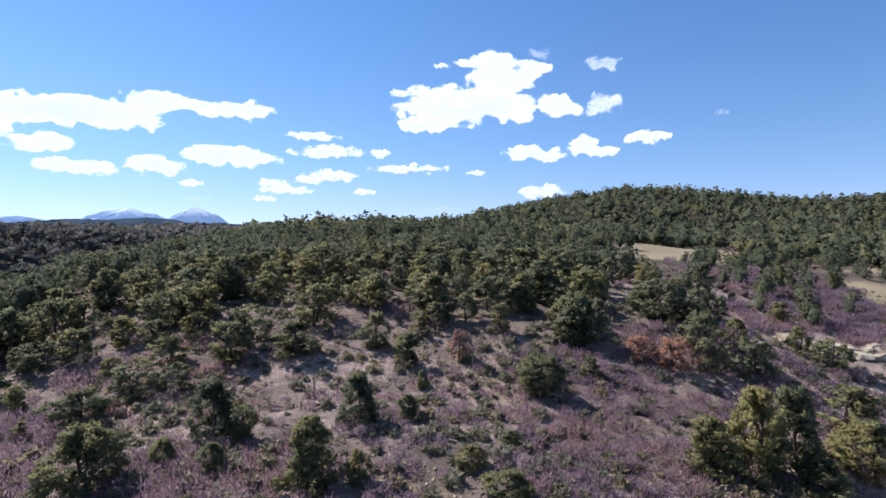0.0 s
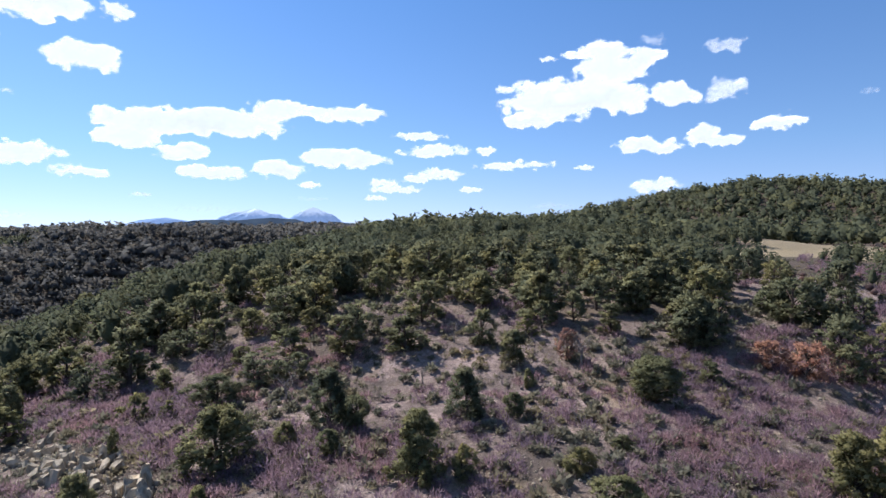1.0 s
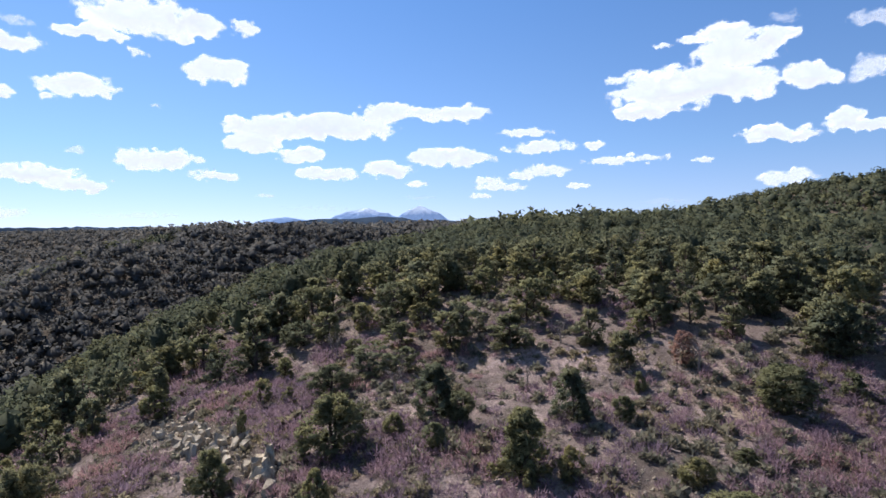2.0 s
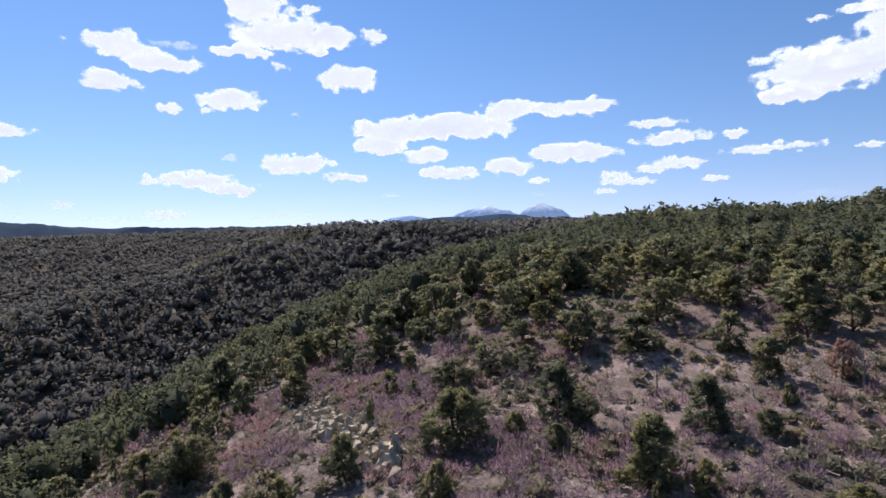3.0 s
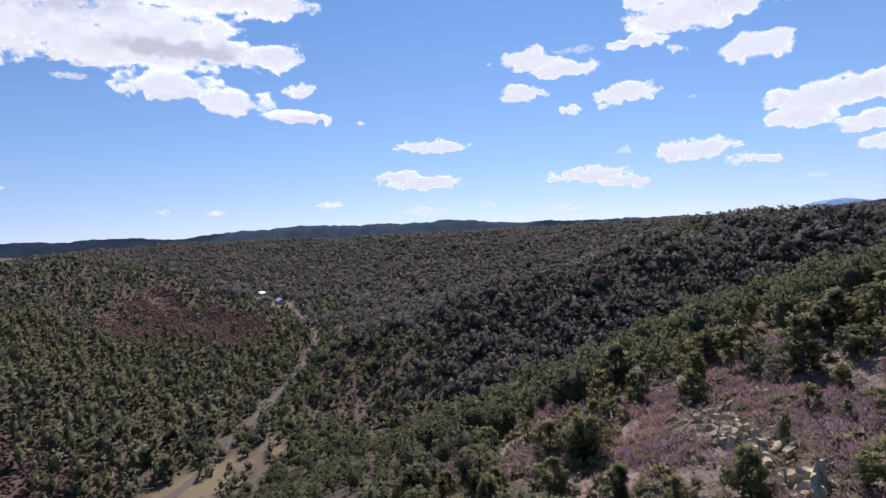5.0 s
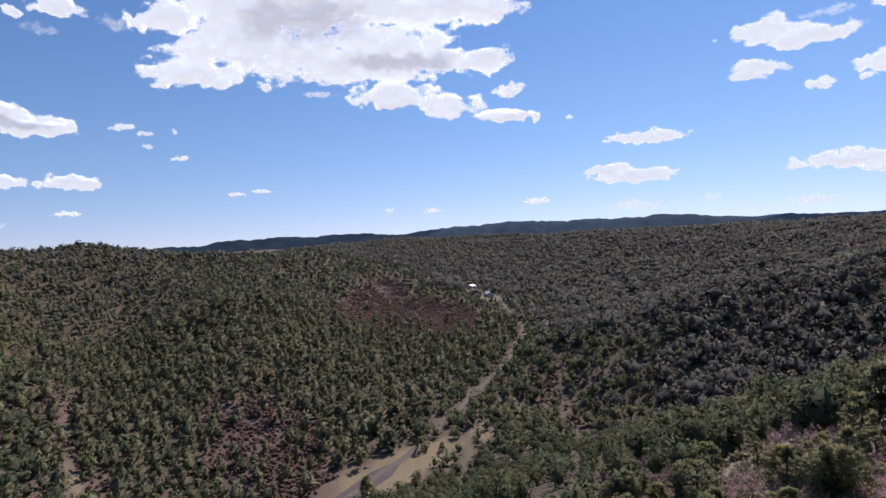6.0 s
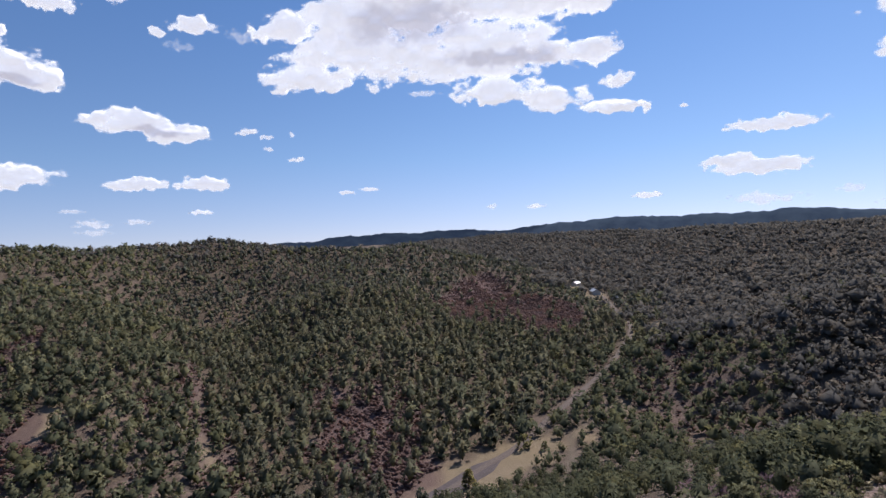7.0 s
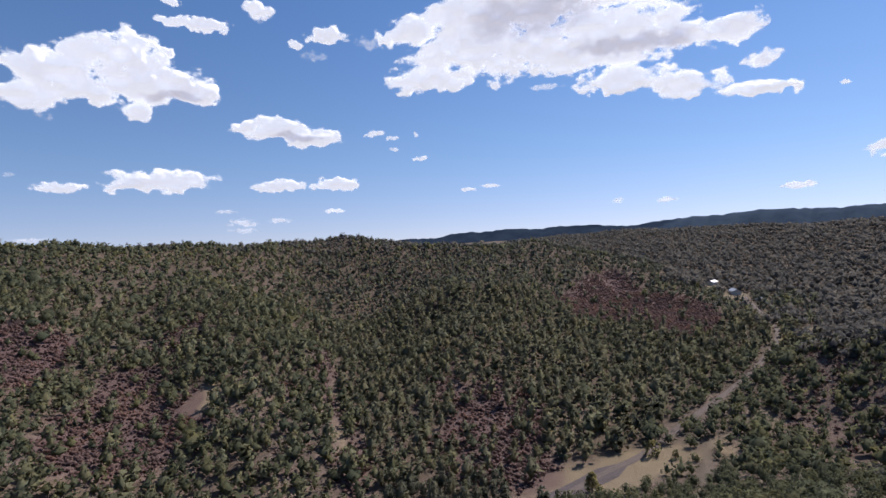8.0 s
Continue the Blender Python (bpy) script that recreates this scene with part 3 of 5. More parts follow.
# ---- the ground: one sheet to the horizon ----
def build_ground():
    n_az, n_r = 500, 210
    az = np.linspace(0, 2 * math.pi, n_az, endpoint=False)
    r = np.concatenate([[0.0], 4.0 * (4900 / 4.0) ** (np.arange(n_r - 1) / (n_r - 2))])
    A, Rr = np.meshgrid(az, r)
    X, Y = -Rr * np.sin(A), Rr * np.cos(A)
    Z = ground_height(X, Y)
    i, j = np.meshgrid(np.arange(n_r - 1), np.arange(n_az), indexing="ij")
    jn = (j + 1) % n_az
    F = np.stack([i * n_az + j, (i + 1) * n_az + j, (i + 1) * n_az + jn, i * n_az + jn], 2).reshape(-1, 4)[:, ::-1]
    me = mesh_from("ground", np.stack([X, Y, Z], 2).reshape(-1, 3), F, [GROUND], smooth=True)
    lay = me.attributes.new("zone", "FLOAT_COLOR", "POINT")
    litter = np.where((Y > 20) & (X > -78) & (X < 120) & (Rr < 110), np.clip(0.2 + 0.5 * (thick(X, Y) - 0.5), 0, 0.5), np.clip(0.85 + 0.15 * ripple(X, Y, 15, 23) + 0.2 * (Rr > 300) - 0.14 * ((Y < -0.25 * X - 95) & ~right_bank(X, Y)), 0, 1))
    # oak leaf litter, plus shade in the outcrop's gaps painted into the soil
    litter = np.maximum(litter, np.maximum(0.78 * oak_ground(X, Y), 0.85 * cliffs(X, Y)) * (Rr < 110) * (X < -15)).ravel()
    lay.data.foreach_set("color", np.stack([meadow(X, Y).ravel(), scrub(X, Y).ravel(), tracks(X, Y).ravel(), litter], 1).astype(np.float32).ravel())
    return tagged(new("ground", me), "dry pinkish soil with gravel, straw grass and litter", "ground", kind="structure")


build_ground()


# ---- woods ----
def spots(cell, x0, x1, y0, y1, seed, stray=0.9):
    r = np.random.default_rng(seed)
    gx, gy = np.meshgrid(np.arange(x0, x1, cell), np.arange(y0, y1, cell))
    n = gx.size
    return gx.ravel() + r.uniform(0, cell * stray, n), gy.ravel() + r.uniform(0, cell * stray, n), r


def in_view(x, y):
    """The stretches of land that get trees one by one; lee sides of the ridges stay bare."""
    az = np.degrees(np.arctan2(-x, y))
    lee = ((y > 150) & (x > -200) & (x < -118)) | ((y > 130) & (np.abs(x + 455) < 32 + 0.36 * np.maximum(0, y - 260)))
    return (az > -46) & (az < 161) & ~lee & (y < 720)


# trees that stand out one by one: x, y, height, breadth of crown
PINYONS = [(-17.9, 43, 4.7, 1.08), (-30.8, 46.5, 3.2, 1.69), (-42.7, 58.6, 3.4, 1.91), (-39.2, 58.9, 3.9, 1.50), (-29.1, 51.6, 3.3, 1.69), (-25.1, 52.7, 2.9, 1.42),
          (-22.3, 57.3, 4.4, 1.46), (-15.5, 58.3, 3.9, 1.97), (-32, 61.1, 2.9, 1.60), (-27.8, 62.5, 3.1, 1.44), (-38.4, 64.2, 2.8, 1.95), (-15.2, 41.6, 2.9, 1.03),
          (-6.6, 44.5, 4.3, 1.02), (-7.1, 59.7, 4.1, 1.19), (-3.7, 56.1, 3.6, 1.19)]
PINYONS_WEST = [(8.7, 51.2, 4.1, 1.69), (26.5, 41.1, 6.6, 0.94), (33.7, 59.6, 4.5, 1.33), (28.1, 58.7, 3.9, 1.29), (46.1, 65.6, 3.7, 1.48), (-48.2, 50, 4.2, 1.01), (-51.1, 44, 4.0, 1.10),
          (-57.5, 44.4, 4.5, 0.92), (-52.2, 37.1, 3.9, 1.10), (-36.9, 43.7, 2.7, 1.06), (-43.9, 25.6, 4.5, 1.00), (-50.1, 30.2, 3.4, 1.00), (-65.9, 64.5, 4.2, 1.19),
          (-45.1, 58.3, 3.0, 1.07), (-44.3, 25.2, 3.7, 1.19), (-50.2, 32.8, 2.9, 1.19)]
JUNIPERS = [(-9, 35.8, 4.8, 1.08), (-23.6, 36.1, 4.6, 1.45), (-15.7, 37.5, 2.2, 1.00), (-20, 39.3, 1.7, 1.47), (-39.8, 51, 2.4, 1.35), (-33.5, 55.4, 2.1, 1.58),
          (-28.2, 56.8, 3.2, 1.79), (-7.9, 34.6, 1.4, 0.92), (-2.9, 45.4, 2.2, 1.10), (14.8, 55.1, 2.1, 1.59), (4.3, 34.4, 2.1, 1.83), (2, 37.8, 1.7, 1.64), (-5.7, 35.8, 2.4, 0.85),
          (-2, 52.1, 2.0, 0.75), (5.2, 41.7, 1.1, 1.75), (19, 39.2, 4.3, 1.29), (22.5, 39.2, 6.6, 0.97)]
JUNIPERS_WEST = [(36.5, 49.9, 5.0, 1.44), (33.2, 42.3, 4.9, 1.42), (26.5, 37.7, 2.9, 1.79), (44.4, 68.6, 3.4, 1.28), (47.7, 78.5, 3.0, 1.64), (-29.4, 29.5, 3.5, 1.01),
          (-40.3, 51.9, 2.1, 0.87), (-34.3, 44.6, 1.7, 1.07), (-34.1, 37.7, 2.2, 0.49), (-20.7, 29.3, 2.7, 0.89), (-48.4, 24.3, 3.7, 1.04), (-55.5, 39, 2.7, 1.31),
          (-35.2, 23.2, 2.9, 1.04), (-40.4, 20.7, 3.1, 1.04), (-57.6, 21.6, 3.4, 1.33), (-55.5, 25.2, 2.7, 0.68), (-31.7, 25.5, 2.4, 0.72),
          (-186, -44.8, 7.5, 1.1), (-223, -30, 6.5, 1.1), (-222, -21.7, 3.8, 1.39)]
BARE = [(-23.9, 46.9, 3.3), (-36.2, 55.0, 3.0), (-35.4, 55.1, 2.9), (3.1, 56.0, 3.7), (-10.4, 60.2, 2.7), (2.0, 45.0, 1.6), (-12.2, 52.0, 2.2)]
RUSTED = [(24.1, 57.9, 4.0, 1.03), (21.0, 59.1, 3.0, 1.41), (1.6, 57.1, 3.5, 0.77)]
marks = np.array([p[:2] for p in PINYONS + PINYONS_WEST + JUNIPERS + JUNIPERS_WEST + BARE + RUSTED])


def clear_of(x, y):
    """Away from the trees that are placed singly, and off the open slope in front."""
    d = np.min(np.hypot(x[:, None] - marks[None, :, 0], y[:, None] - marks[None, :, 1]), axis=1)
    return (d > 3.4) & (np.hypot((x - 48) / 12, (y - 66) / 8) > 1)


kinds = ("pinyon", "juniper", "pine")
fine = {k: [fine_tree(rng, k, 116, 62, 0.026) for _ in range(7)] for k in ("pinyon", "juniper")}
plainer = {k: [fine_tree(rng, k, 54, 30, 0.042) for _ in range(7)] for k in ("pinyon", "juniper")}
mid = {k: [plain_tree(rng, k, ICO1, 190, 0.078, 0.5) for _ in range(12)] for k in kinds}
far = {k: [plain_tree(rng, k, OCTA, 28, 0.15) for _ in range(14)] for k in kinds}
farther = {k: [plain_tree(rng, k, OCTA, 8, 0.26) for _ in range(14)] for k in kinds}

stand = {"x": [], "y": [], "h": [], "k": [], "band": []}
for band, cell, r0, r1, seed in ((0, 4.3, 22, 120, 1), (1, 4.7, 120, 200, 2), (2, 4.7, 200, 500, 3), (3, 5.5, 500, 1480, 4)):
    x, y, r = spots(cell, -r1, r1 if r1 < 500 else 560, -min(r1, 750), min(r1, 900), seed, 1.5)
    d = np.hypot(x, y)
    keep = (d >= r0) & (d < r1) & in_view(x, y) & (r.uniform(0, 1, len(x)) < thick(x, y)) & clear_of(x, y)
    x, y, d = x[keep], y[keep], d[keep]
    z = ground_height(x, y) - EYE
    n = len(x)
    south = (y < -0.25 * x - 95) | ((x < -380) & (y < 60))
    kind = np.where(r.uniform(0, 1, n) < np.where(z < -35, 0.2, 0.25), 1, 0)
    kind = np.where(south & (r.uniform(0, 1, n) < 0.34), 2, kind)
    kind = np.where(south & right_bank(x, y) & (r.uniform(0, 1, n) < 0.62), 4, kind)
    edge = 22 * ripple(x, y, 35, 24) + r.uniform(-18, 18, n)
    # where foliage gets the painted shade and haze tint: canyon side, distant land
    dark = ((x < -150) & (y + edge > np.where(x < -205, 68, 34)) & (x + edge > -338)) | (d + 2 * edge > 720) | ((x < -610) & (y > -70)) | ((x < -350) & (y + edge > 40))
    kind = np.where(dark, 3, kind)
    h = np.where((kind == 2) | (kind == 4), r.uniform(4.4, 8.2, n) * np.where(d > 500, 0.82, 1.0), r.uniform(2.3, 4.9, n) + 0.8 * ((d > 64) & (y > 20) & (x > -120) & (x < 35)))
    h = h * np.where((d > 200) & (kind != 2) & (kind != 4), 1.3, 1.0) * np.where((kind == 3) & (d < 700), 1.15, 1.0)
    for key, v in zip("xyhk", (x, y, h, kind)):
        stand[key].append(v)
    stand["band"].append(np.full(n, band))
X, Y, H, K, B = (np.concatenate(stand[k]) for k in ("x", "y", "h", "k", "band"))
single = [(*p, 0) for p in PINYONS + PINYONS_WEST] + [(*p, 1) for p in JUNIPERS + JUNIPERS_WEST]
ns = len(single)
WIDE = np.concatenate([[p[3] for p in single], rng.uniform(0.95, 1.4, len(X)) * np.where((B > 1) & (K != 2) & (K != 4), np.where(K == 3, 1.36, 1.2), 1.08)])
X, Y, H = (np.concatenate([[p[i] for p in single], old]) for i, old in ((0, X), (1, Y), (2, H)))
H = H * np.where(np.arange(len(H)) < ns, 1.0, np.where(np.hypot(X, Y) > 200, rng.uniform(0.66, 1.42, len(H)), rng.uniform(0.78, 1.2, len(H))))
K, B = np.concatenate([[p[4] for p in single], K]).astype(int), np.concatenate([np.zeros(ns), B])
Z = ground_height(X, Y)
TURN = rng.uniform(0, 6.28, len(X))
near_order = np.argsort(np.hypot(X, Y - 40) - 1e3 * (np.arange(len(X)) < ns))
near_ids = set(near_order[:297].tolist())

LABELS = {"pinyon": "dark green rounded pinyon pine on dry soil", "juniper": "yellow-green dense juniper on dry soil"}
MATS = {"pinyon": PINYON, "juniper": JUNIPER, "pine": PINE}
models = {}
for level, shapes in ((0, fine), (1, plainer)):
    for k in ("pinyon", "juniper"):
        for crown, wood in shapes[k]:
            top = tagged(new(k + "_tree"), LABELS[k], "tree", "trees on the plateau")
            new("crown", crown_mesh(crown, MATS[k])).parent = top
            new("trunk", mesh_from("trunk", *wood, [BARK])).parent = top
            models.setdefault((k, level), []).append(top)
used = set()
for i in sorted(near_ids, key=lambda j: math.hypot(X[j], Y[j])):
    k = (kinds[K[i] % 2], 0 if math.hypot(X[i], Y[i]) < 56 else 1)
    v = int(rng.integers(len(models[k])))
    for w in range(len(models[k])):
        if (k, w) not in used:
            v = w
            break
    m = pose(X[i], Y[i], Z[i] - 0.05, rng.uniform(-4, 4), rng.uniform(-4, 4), math.degrees(TURN[i])) @ Matrix.Diagonal((H[i] * WIDE[i], H[i] * WIDE[i], H[i], 1))
    if (k, v) in used:
        copy_thing(models[k][v], m @ Matrix.Diagonal((*[1 / c for c in models[k][v].scale], 1)))
    else:
        used.add((k, v))
        models[k][v].matrix_basis = m
rest = np.ones(len(X), bool)
rest[list(near_ids)] = False
WOODS = (("pinyon", PINYON_SHADED, "pinyon_woods", "grey-green pinyon woods covering the slopes"), ("juniper", JUNIPER_SHADED, "juniper_woods", "olive juniper woods covering the slopes"),
         ("pine", PINE, "ponderosa_woods", "tall green pine woods on the valley sides"), ("pinyon", SHADE_HAZE, "fir_woods", "dense evergreen woods tinted bluish for slope shade and haze"),
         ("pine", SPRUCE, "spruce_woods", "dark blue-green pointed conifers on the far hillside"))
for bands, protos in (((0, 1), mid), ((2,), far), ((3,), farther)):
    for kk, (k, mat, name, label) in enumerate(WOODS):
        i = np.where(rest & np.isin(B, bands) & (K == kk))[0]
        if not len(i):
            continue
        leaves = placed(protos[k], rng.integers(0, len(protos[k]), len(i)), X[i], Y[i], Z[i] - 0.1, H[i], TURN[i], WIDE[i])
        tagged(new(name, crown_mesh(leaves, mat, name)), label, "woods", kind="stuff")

# ---- rust-brown and leafless trees ----
for i, (x, y, h, w) in enumerate(RUSTED):
    top = tagged(new("dead_pine"), "dead pine with rust-red needles among green trees", "tree", "dead trees")
    crown, wood = fine_tree(rng, "pinyon", 80, 44, 0.026)
    new("crown", crown_mesh(crown, RUST)).parent = top
    new("trunk", mesh_from("trunk", *wood, [BARK])).parent = top
    top.matrix_basis = pose(x, y, float(ground_height(x, y)), 0, 0, 70 * i) @ Matrix.Diagonal((h * w, h * w, h, 1))
snag_mesh = [mesh_from("snag", *bare_tree(rng), [DEAD]) for _ in range(3)]
for i, (x, y, h) in enumerate(BARE):
    ob = tagged(new("snag", snag_mesh[i % 3]), "grey leafless dead tree with forked limbs", "tree", "dead trees")
    ob.matrix_basis = pose(x, y, float(ground_height(x, y)), 0, 0, 50 * i) @ Matrix.Diagonal((h, h, h, 1))

for i, (x, y) in enumerate([(2.5, 44.5), (5.6, 45.5), (-1, 44), (8.6, 43), (-4.6, 52.5), (1, 41), (-14.2, 48.5), (12.1, 47.5), (-26.2, 44.9), (20.2, 49.9)]):
    h = 1.6 + 0.25 * (i % 4)
    ob = tagged(new("fallen_branch", snag_mesh[i % 3]), "grey dead branches lying on the dry slope", "branch", "fallen branches")
    ob.matrix_basis = pose(x, y, float(ground_height(x, y)) + 0.25, 82 + 5 * (i % 3), 12 * (i % 2), 47 * i) @ Matrix.Diagonal((h, h, h, 1))

# ---- leafless oak thickets, sage and grass ----
bushes = [twig_bush(rng) for _ in range(7)]
sages = [tuft_plant(rng) for _ in range(6)]
brushes = [joined([lump(OCTA, rng, (0, 0, 0.3), (0.6, 0.55, 0.4), 0.35), tuft_plant(rng, 6, 0.7)]) for _ in range(6)]
x, y, r = spots(1.05, -110, 130, 12, 150, 9)
p = np.maximum(0.9 * oak_ground(x, y), 0.1 + 0.38 * ripple(x, y, 11, 31)) * (1 - cliffs(x, y)) * (1 - oval(x, y, 50, 69, 11, 4.5, 0, 0.1))
keep = (r.uniform(0, 1, len(x)) < p) & (np.hypot(x, y) < 150) & in_view(x, y) & (meadow(x, y) < 0.3) & ((np.hypot(x, y) < 70) | (r.uniform(0, 1, len(x)) < 0.3 + 0.12 * oak_ground(x, y)))
x, y = x[keep], y[keep]
v, f = placed(bushes, r.integers(0, 7, len(x)), x, y, ground_height(x, y), r.uniform(0.7, 1.6, len(x)) * np.where(np.hypot(x, y) > 70, 1.5, 1.0), r.uniform(0, 6.28, len(x)))
tagged(new("oak_thicket", mesh_from("oak_thicket", v, f, [TWIGS])), "leafless purple-grey scrub oak thickets on the slope", "thicket", kind="stuff")
x, y, r = spots(0.95, -110, 110, 12, 130, 10)
keep = (r.uniform(0, 1, len(x)) < 0.42 + 0.4 * ripple(x, y, 9, 32)) & (np.hypot(x, y) < 140) & in_view(x, y) & ((np.hypot(x, y) < 62) | (r.uniform(0, 1, len(x)) < 0.35))
x, y = x[keep], y[keep]
v, f = placed(sages, r.integers(0, 6, len(x)), x, y, ground_height(x, y), r.uniform(0.22, 0.8, len(x)), r.uniform(0, 6.28, len(x)))
tagged(new("sage_brush", mesh_from("sage_brush", v, f, [SAGE])), "low grey-green sagebrush and dry bunch grass", "brush", kind="stuff")
x, y, r = spots(1.5, -80, 80, 20, 84, 14)
keep = (r.uniform(0, 1, len(x)) < 0.4 + 0.4 * ripple(x, y, 8, 36)) & (np.hypot(x, y) < 84) & in_view(x, y) & (cliffs(x, y) < 0.4)
x, y = x[keep], y[keep]
shrubs = [joined([twig_bush(rng, 40), tuft_plant(rng, 74, 0.45)]) for _ in range(6)]
v, f = placed(shrubs, r.integers(0, 6, len(x)), x, y, ground_height(x, y), r.uniform(0.45, 1.25, len(x)), r.uniform(0, 6.28, len(x)))
tagged(new("mountain_mahogany", mesh_from("mountain_mahogany", v, f, [SAGE])), "grey-green open shrubs between the trees", "shrub", kind="stuff")
x, y, r = spots(0.62, -60, 60, 22, 72, 13)
keep = (r.uniform(0, 1, len(x)) < 0.36 + 0.35 * ripple(x, y, 6, 35)) & (np.hypot(x, y) < 72) & in_view(x, y)
x, y = x[keep], y[keep]
straws = [tuft_plant(rng, 7, 0.4) for _ in range(6)]
v, f = placed(straws, r.integers(0, 6, len(x)), x, y, ground_height(x, y), r.uniform(0.12, 0.42, len(x)), r.uniform(0, 6.28, len(x)))
tagged(new("dry_grass", mesh_from("dry_grass", v, f, [STRAW])), "pale dry bunch grass scattered over the soil", "grass", kind="stuff")
x, y, r = spots(3.3, -640, 260, -420, 330, 11)
p = np.maximum(scrub(x, y) * 0.9, 0.16 + 0.16 * ((y < -40) & (y > -320)) + 0.4 * ripple(x, y, 30, 34)) * (1 - np.clip(2.2 * meadow(x, y), 0, 1))
keep = (r.uniform(0, 1, len(x)) < p) & (np.hypot(x, y) > 100) & in_view(x, y) & (tracks(x, y) < 0.1)
fx, fy, fr = spots(2.1, -640, -110, -400, 80, 15)
fill = (fr.uniform(0, 1, len(fx)) < 0.75 * scrub(fx, fy)) & (meadow(fx, fy) < 0.2) & (along(fx, fy, ROAD)[0] > 3)
x, y = np.concatenate([x[keep], fx[fill]]), np.concatenate([y[keep], fy[fill]])
v, f = placed(brushes, r.integers(0, 6, len(x)), x, y, ground_height(x, y), r.uniform(0.6, 1.5, len(x)) * (1 + 0.75 * scrub(x, y)), r.uniform(0, 6.28, len(x)))
tagged(new("oak_scrub", mesh_from("oak_scrub", v, f, [OAK])), "reddish brown leafless oak scrub on the valley sides", "scrub", kind="stuff")

# ---- rocks ----
rock_meshes = [rock_shape(rng, rng.uniform(0.45, 0.9)) for _ in range(9)]
slab_meshes = [rock_shape(rng, rng.uniform(0.5, 0.9), 9) for _ in range(9)]


def strew(cx, cy, a, b, turn, n, lo, hi, label, group, tall=(0.8, 1.6), lean=34):
    """Broken blocks scattered about a place, the small ones most."""
    c, s_ = math.cos(radians(turn)), math.sin(radians(turn))
    for _ in range(n):
        u, w = rng.normal(0, 0.5), rng.normal(0, 0.5)
        x, y = cx + u * a * c - w * b * s_, cy + u * a * s_ + w * b * c
        s = lo * (hi / lo) ** (rng.uniform() ** 1.7)
        ob = tagged(new("boulder", (rock_meshes + slab_meshes)[rng.integers(18)]), label, "rock", group)
        ob.matrix_basis = pose(x, y, float(ground_height(x, y)) + s * 0.2, rng.uniform(-lean, lean), rng.uniform(-lean, lean), rng.uniform(0, 360)) @ Matrix.Diagonal((s * rng.uniform(0.6, 1.2), s * rng.uniform(0.45, 0.9), s * rng.uniform(*tall), 1))


PALE = "pale broken sandstone block on the slope"
strew(-41.5, 37.4, 7.0, 2.8, -12, 104, 0.24, 0.95, PALE, "rocks of the outcrop", (0.9, 2.3), 26)
strew(-35.5, 36.0, 6.0, 2.8, -22, 104, 0.24, 1.1, PALE, "rocks of the outcrop", (0.9, 2.3), 26)
strew(-28.2, 32.6, 2.6, 1.3, -38, 46, 0.36, 1.2, "tall pale yellowish sandstone block of a rock step", "rocks of the outcrop", (1.4, 2.8), 14)
strew(-31.0, 31.0, 6.0, 3.0, -30, 34, 0.14, 0.5, PALE, "rocks of the outcrop")
strew(-61.0, 44.0, 6, 3.2, 10, 34, 0.2, 0.8, PALE, "rocks of the outcrop")
strew(-306.6, 37.3, 22, 7, 15, 26, 0.5, 1.7, "pale boulder among scrub on the spur", "rocks of the spur")
for i in range(26):
    x, y = 43.5 + 15 * rng.uniform(), 71.4 + rng.normal(0, 1.1)
    a = rng.uniform(0.5, 1.25)
    ob = tagged(new("ledge_rock", slab_meshes[i % 7]), "weathered pale sandstone block below a rock ledge", "rock", "slabs of the ledge")
    ob.matrix_basis = pose(x, y, float(ground_height(x, y)) + 0.1 * a, rng.uniform(-18, 18), rng.uniform(-18, 18), rng.uniform(0, 360)) @ Matrix.Diagonal((a * 1.2, a * rng.uniform(0.6, 1), a * rng.uniform(0.5, 0.9), 1))
for i, (x, y, a, b, h) in enumerate([(44.5, 71.5, 3.6, 2.0, 1.3), (47.0, 70.0, 2.4, 1.6, 0.8), (48.6, 69.2, 2.6, 1.5, 0.8), (50.6, 69.6, 3.2, 1.8, 0.9), (53.0, 69.4, 2.8, 1.8, 1.1), (55.4, 69.8, 3.4, 2.0, 1.0),
                                     (58.0, 71.0, 3.0, 1.8, 0.9), (52.0, 72.0, 3.0, 1.5, 0.8), (56.5, 73.0, 3.6, 1.8, 0.9)]):
    ob = tagged(new("ledge_rock", slab_meshes[i % 7]), "flat pale sandstone slab of a rock ledge", "rock", "slabs of the ledge")
    ob.matrix_basis = pose(x, y, float(ground_height(x, y)) + 0.2 * h, rng.uniform(-9, 9), rng.uniform(-9, 9), rng.uniform(-40, 40)) @ Matrix.Diagonal((a * 0.8, b * 0.8, h * 1.1, 1))
gx, gy, gr = spots(0.36, -62, 60, 24, 74, 12)
keep = (gr.uniform(0, 1, len(gx)) < np.clip(0.24 + 0.45 * ripple(gx, gy, 7, 33) + 0.5 * cliffs(gx, gy), 0, 1)) & (np.hypot(gx, gy) < 76) & in_view(gx, gy)
gx, gy = gx[keep], gy[keep]
stones = [lump(OCTA, rng, (0, 0, 0), (0.5, 0.42, 0.3), 0.3) for _ in range(6)]
v, f = placed(stones, gr.integers(0, 6, len(gx)), gx, gy, ground_height(gx, gy) + 0.02, 0.1 * 5 ** (gr.uniform(0, 1, len(gx)) ** 1.8), gr.uniform(0, 6.28, len(gx)))
tagged(new("loose_stones", mesh_from("loose_stones", v, f, [STONE])), "loose pale stones scattered on the dry slope", "stones", kind="stuff")


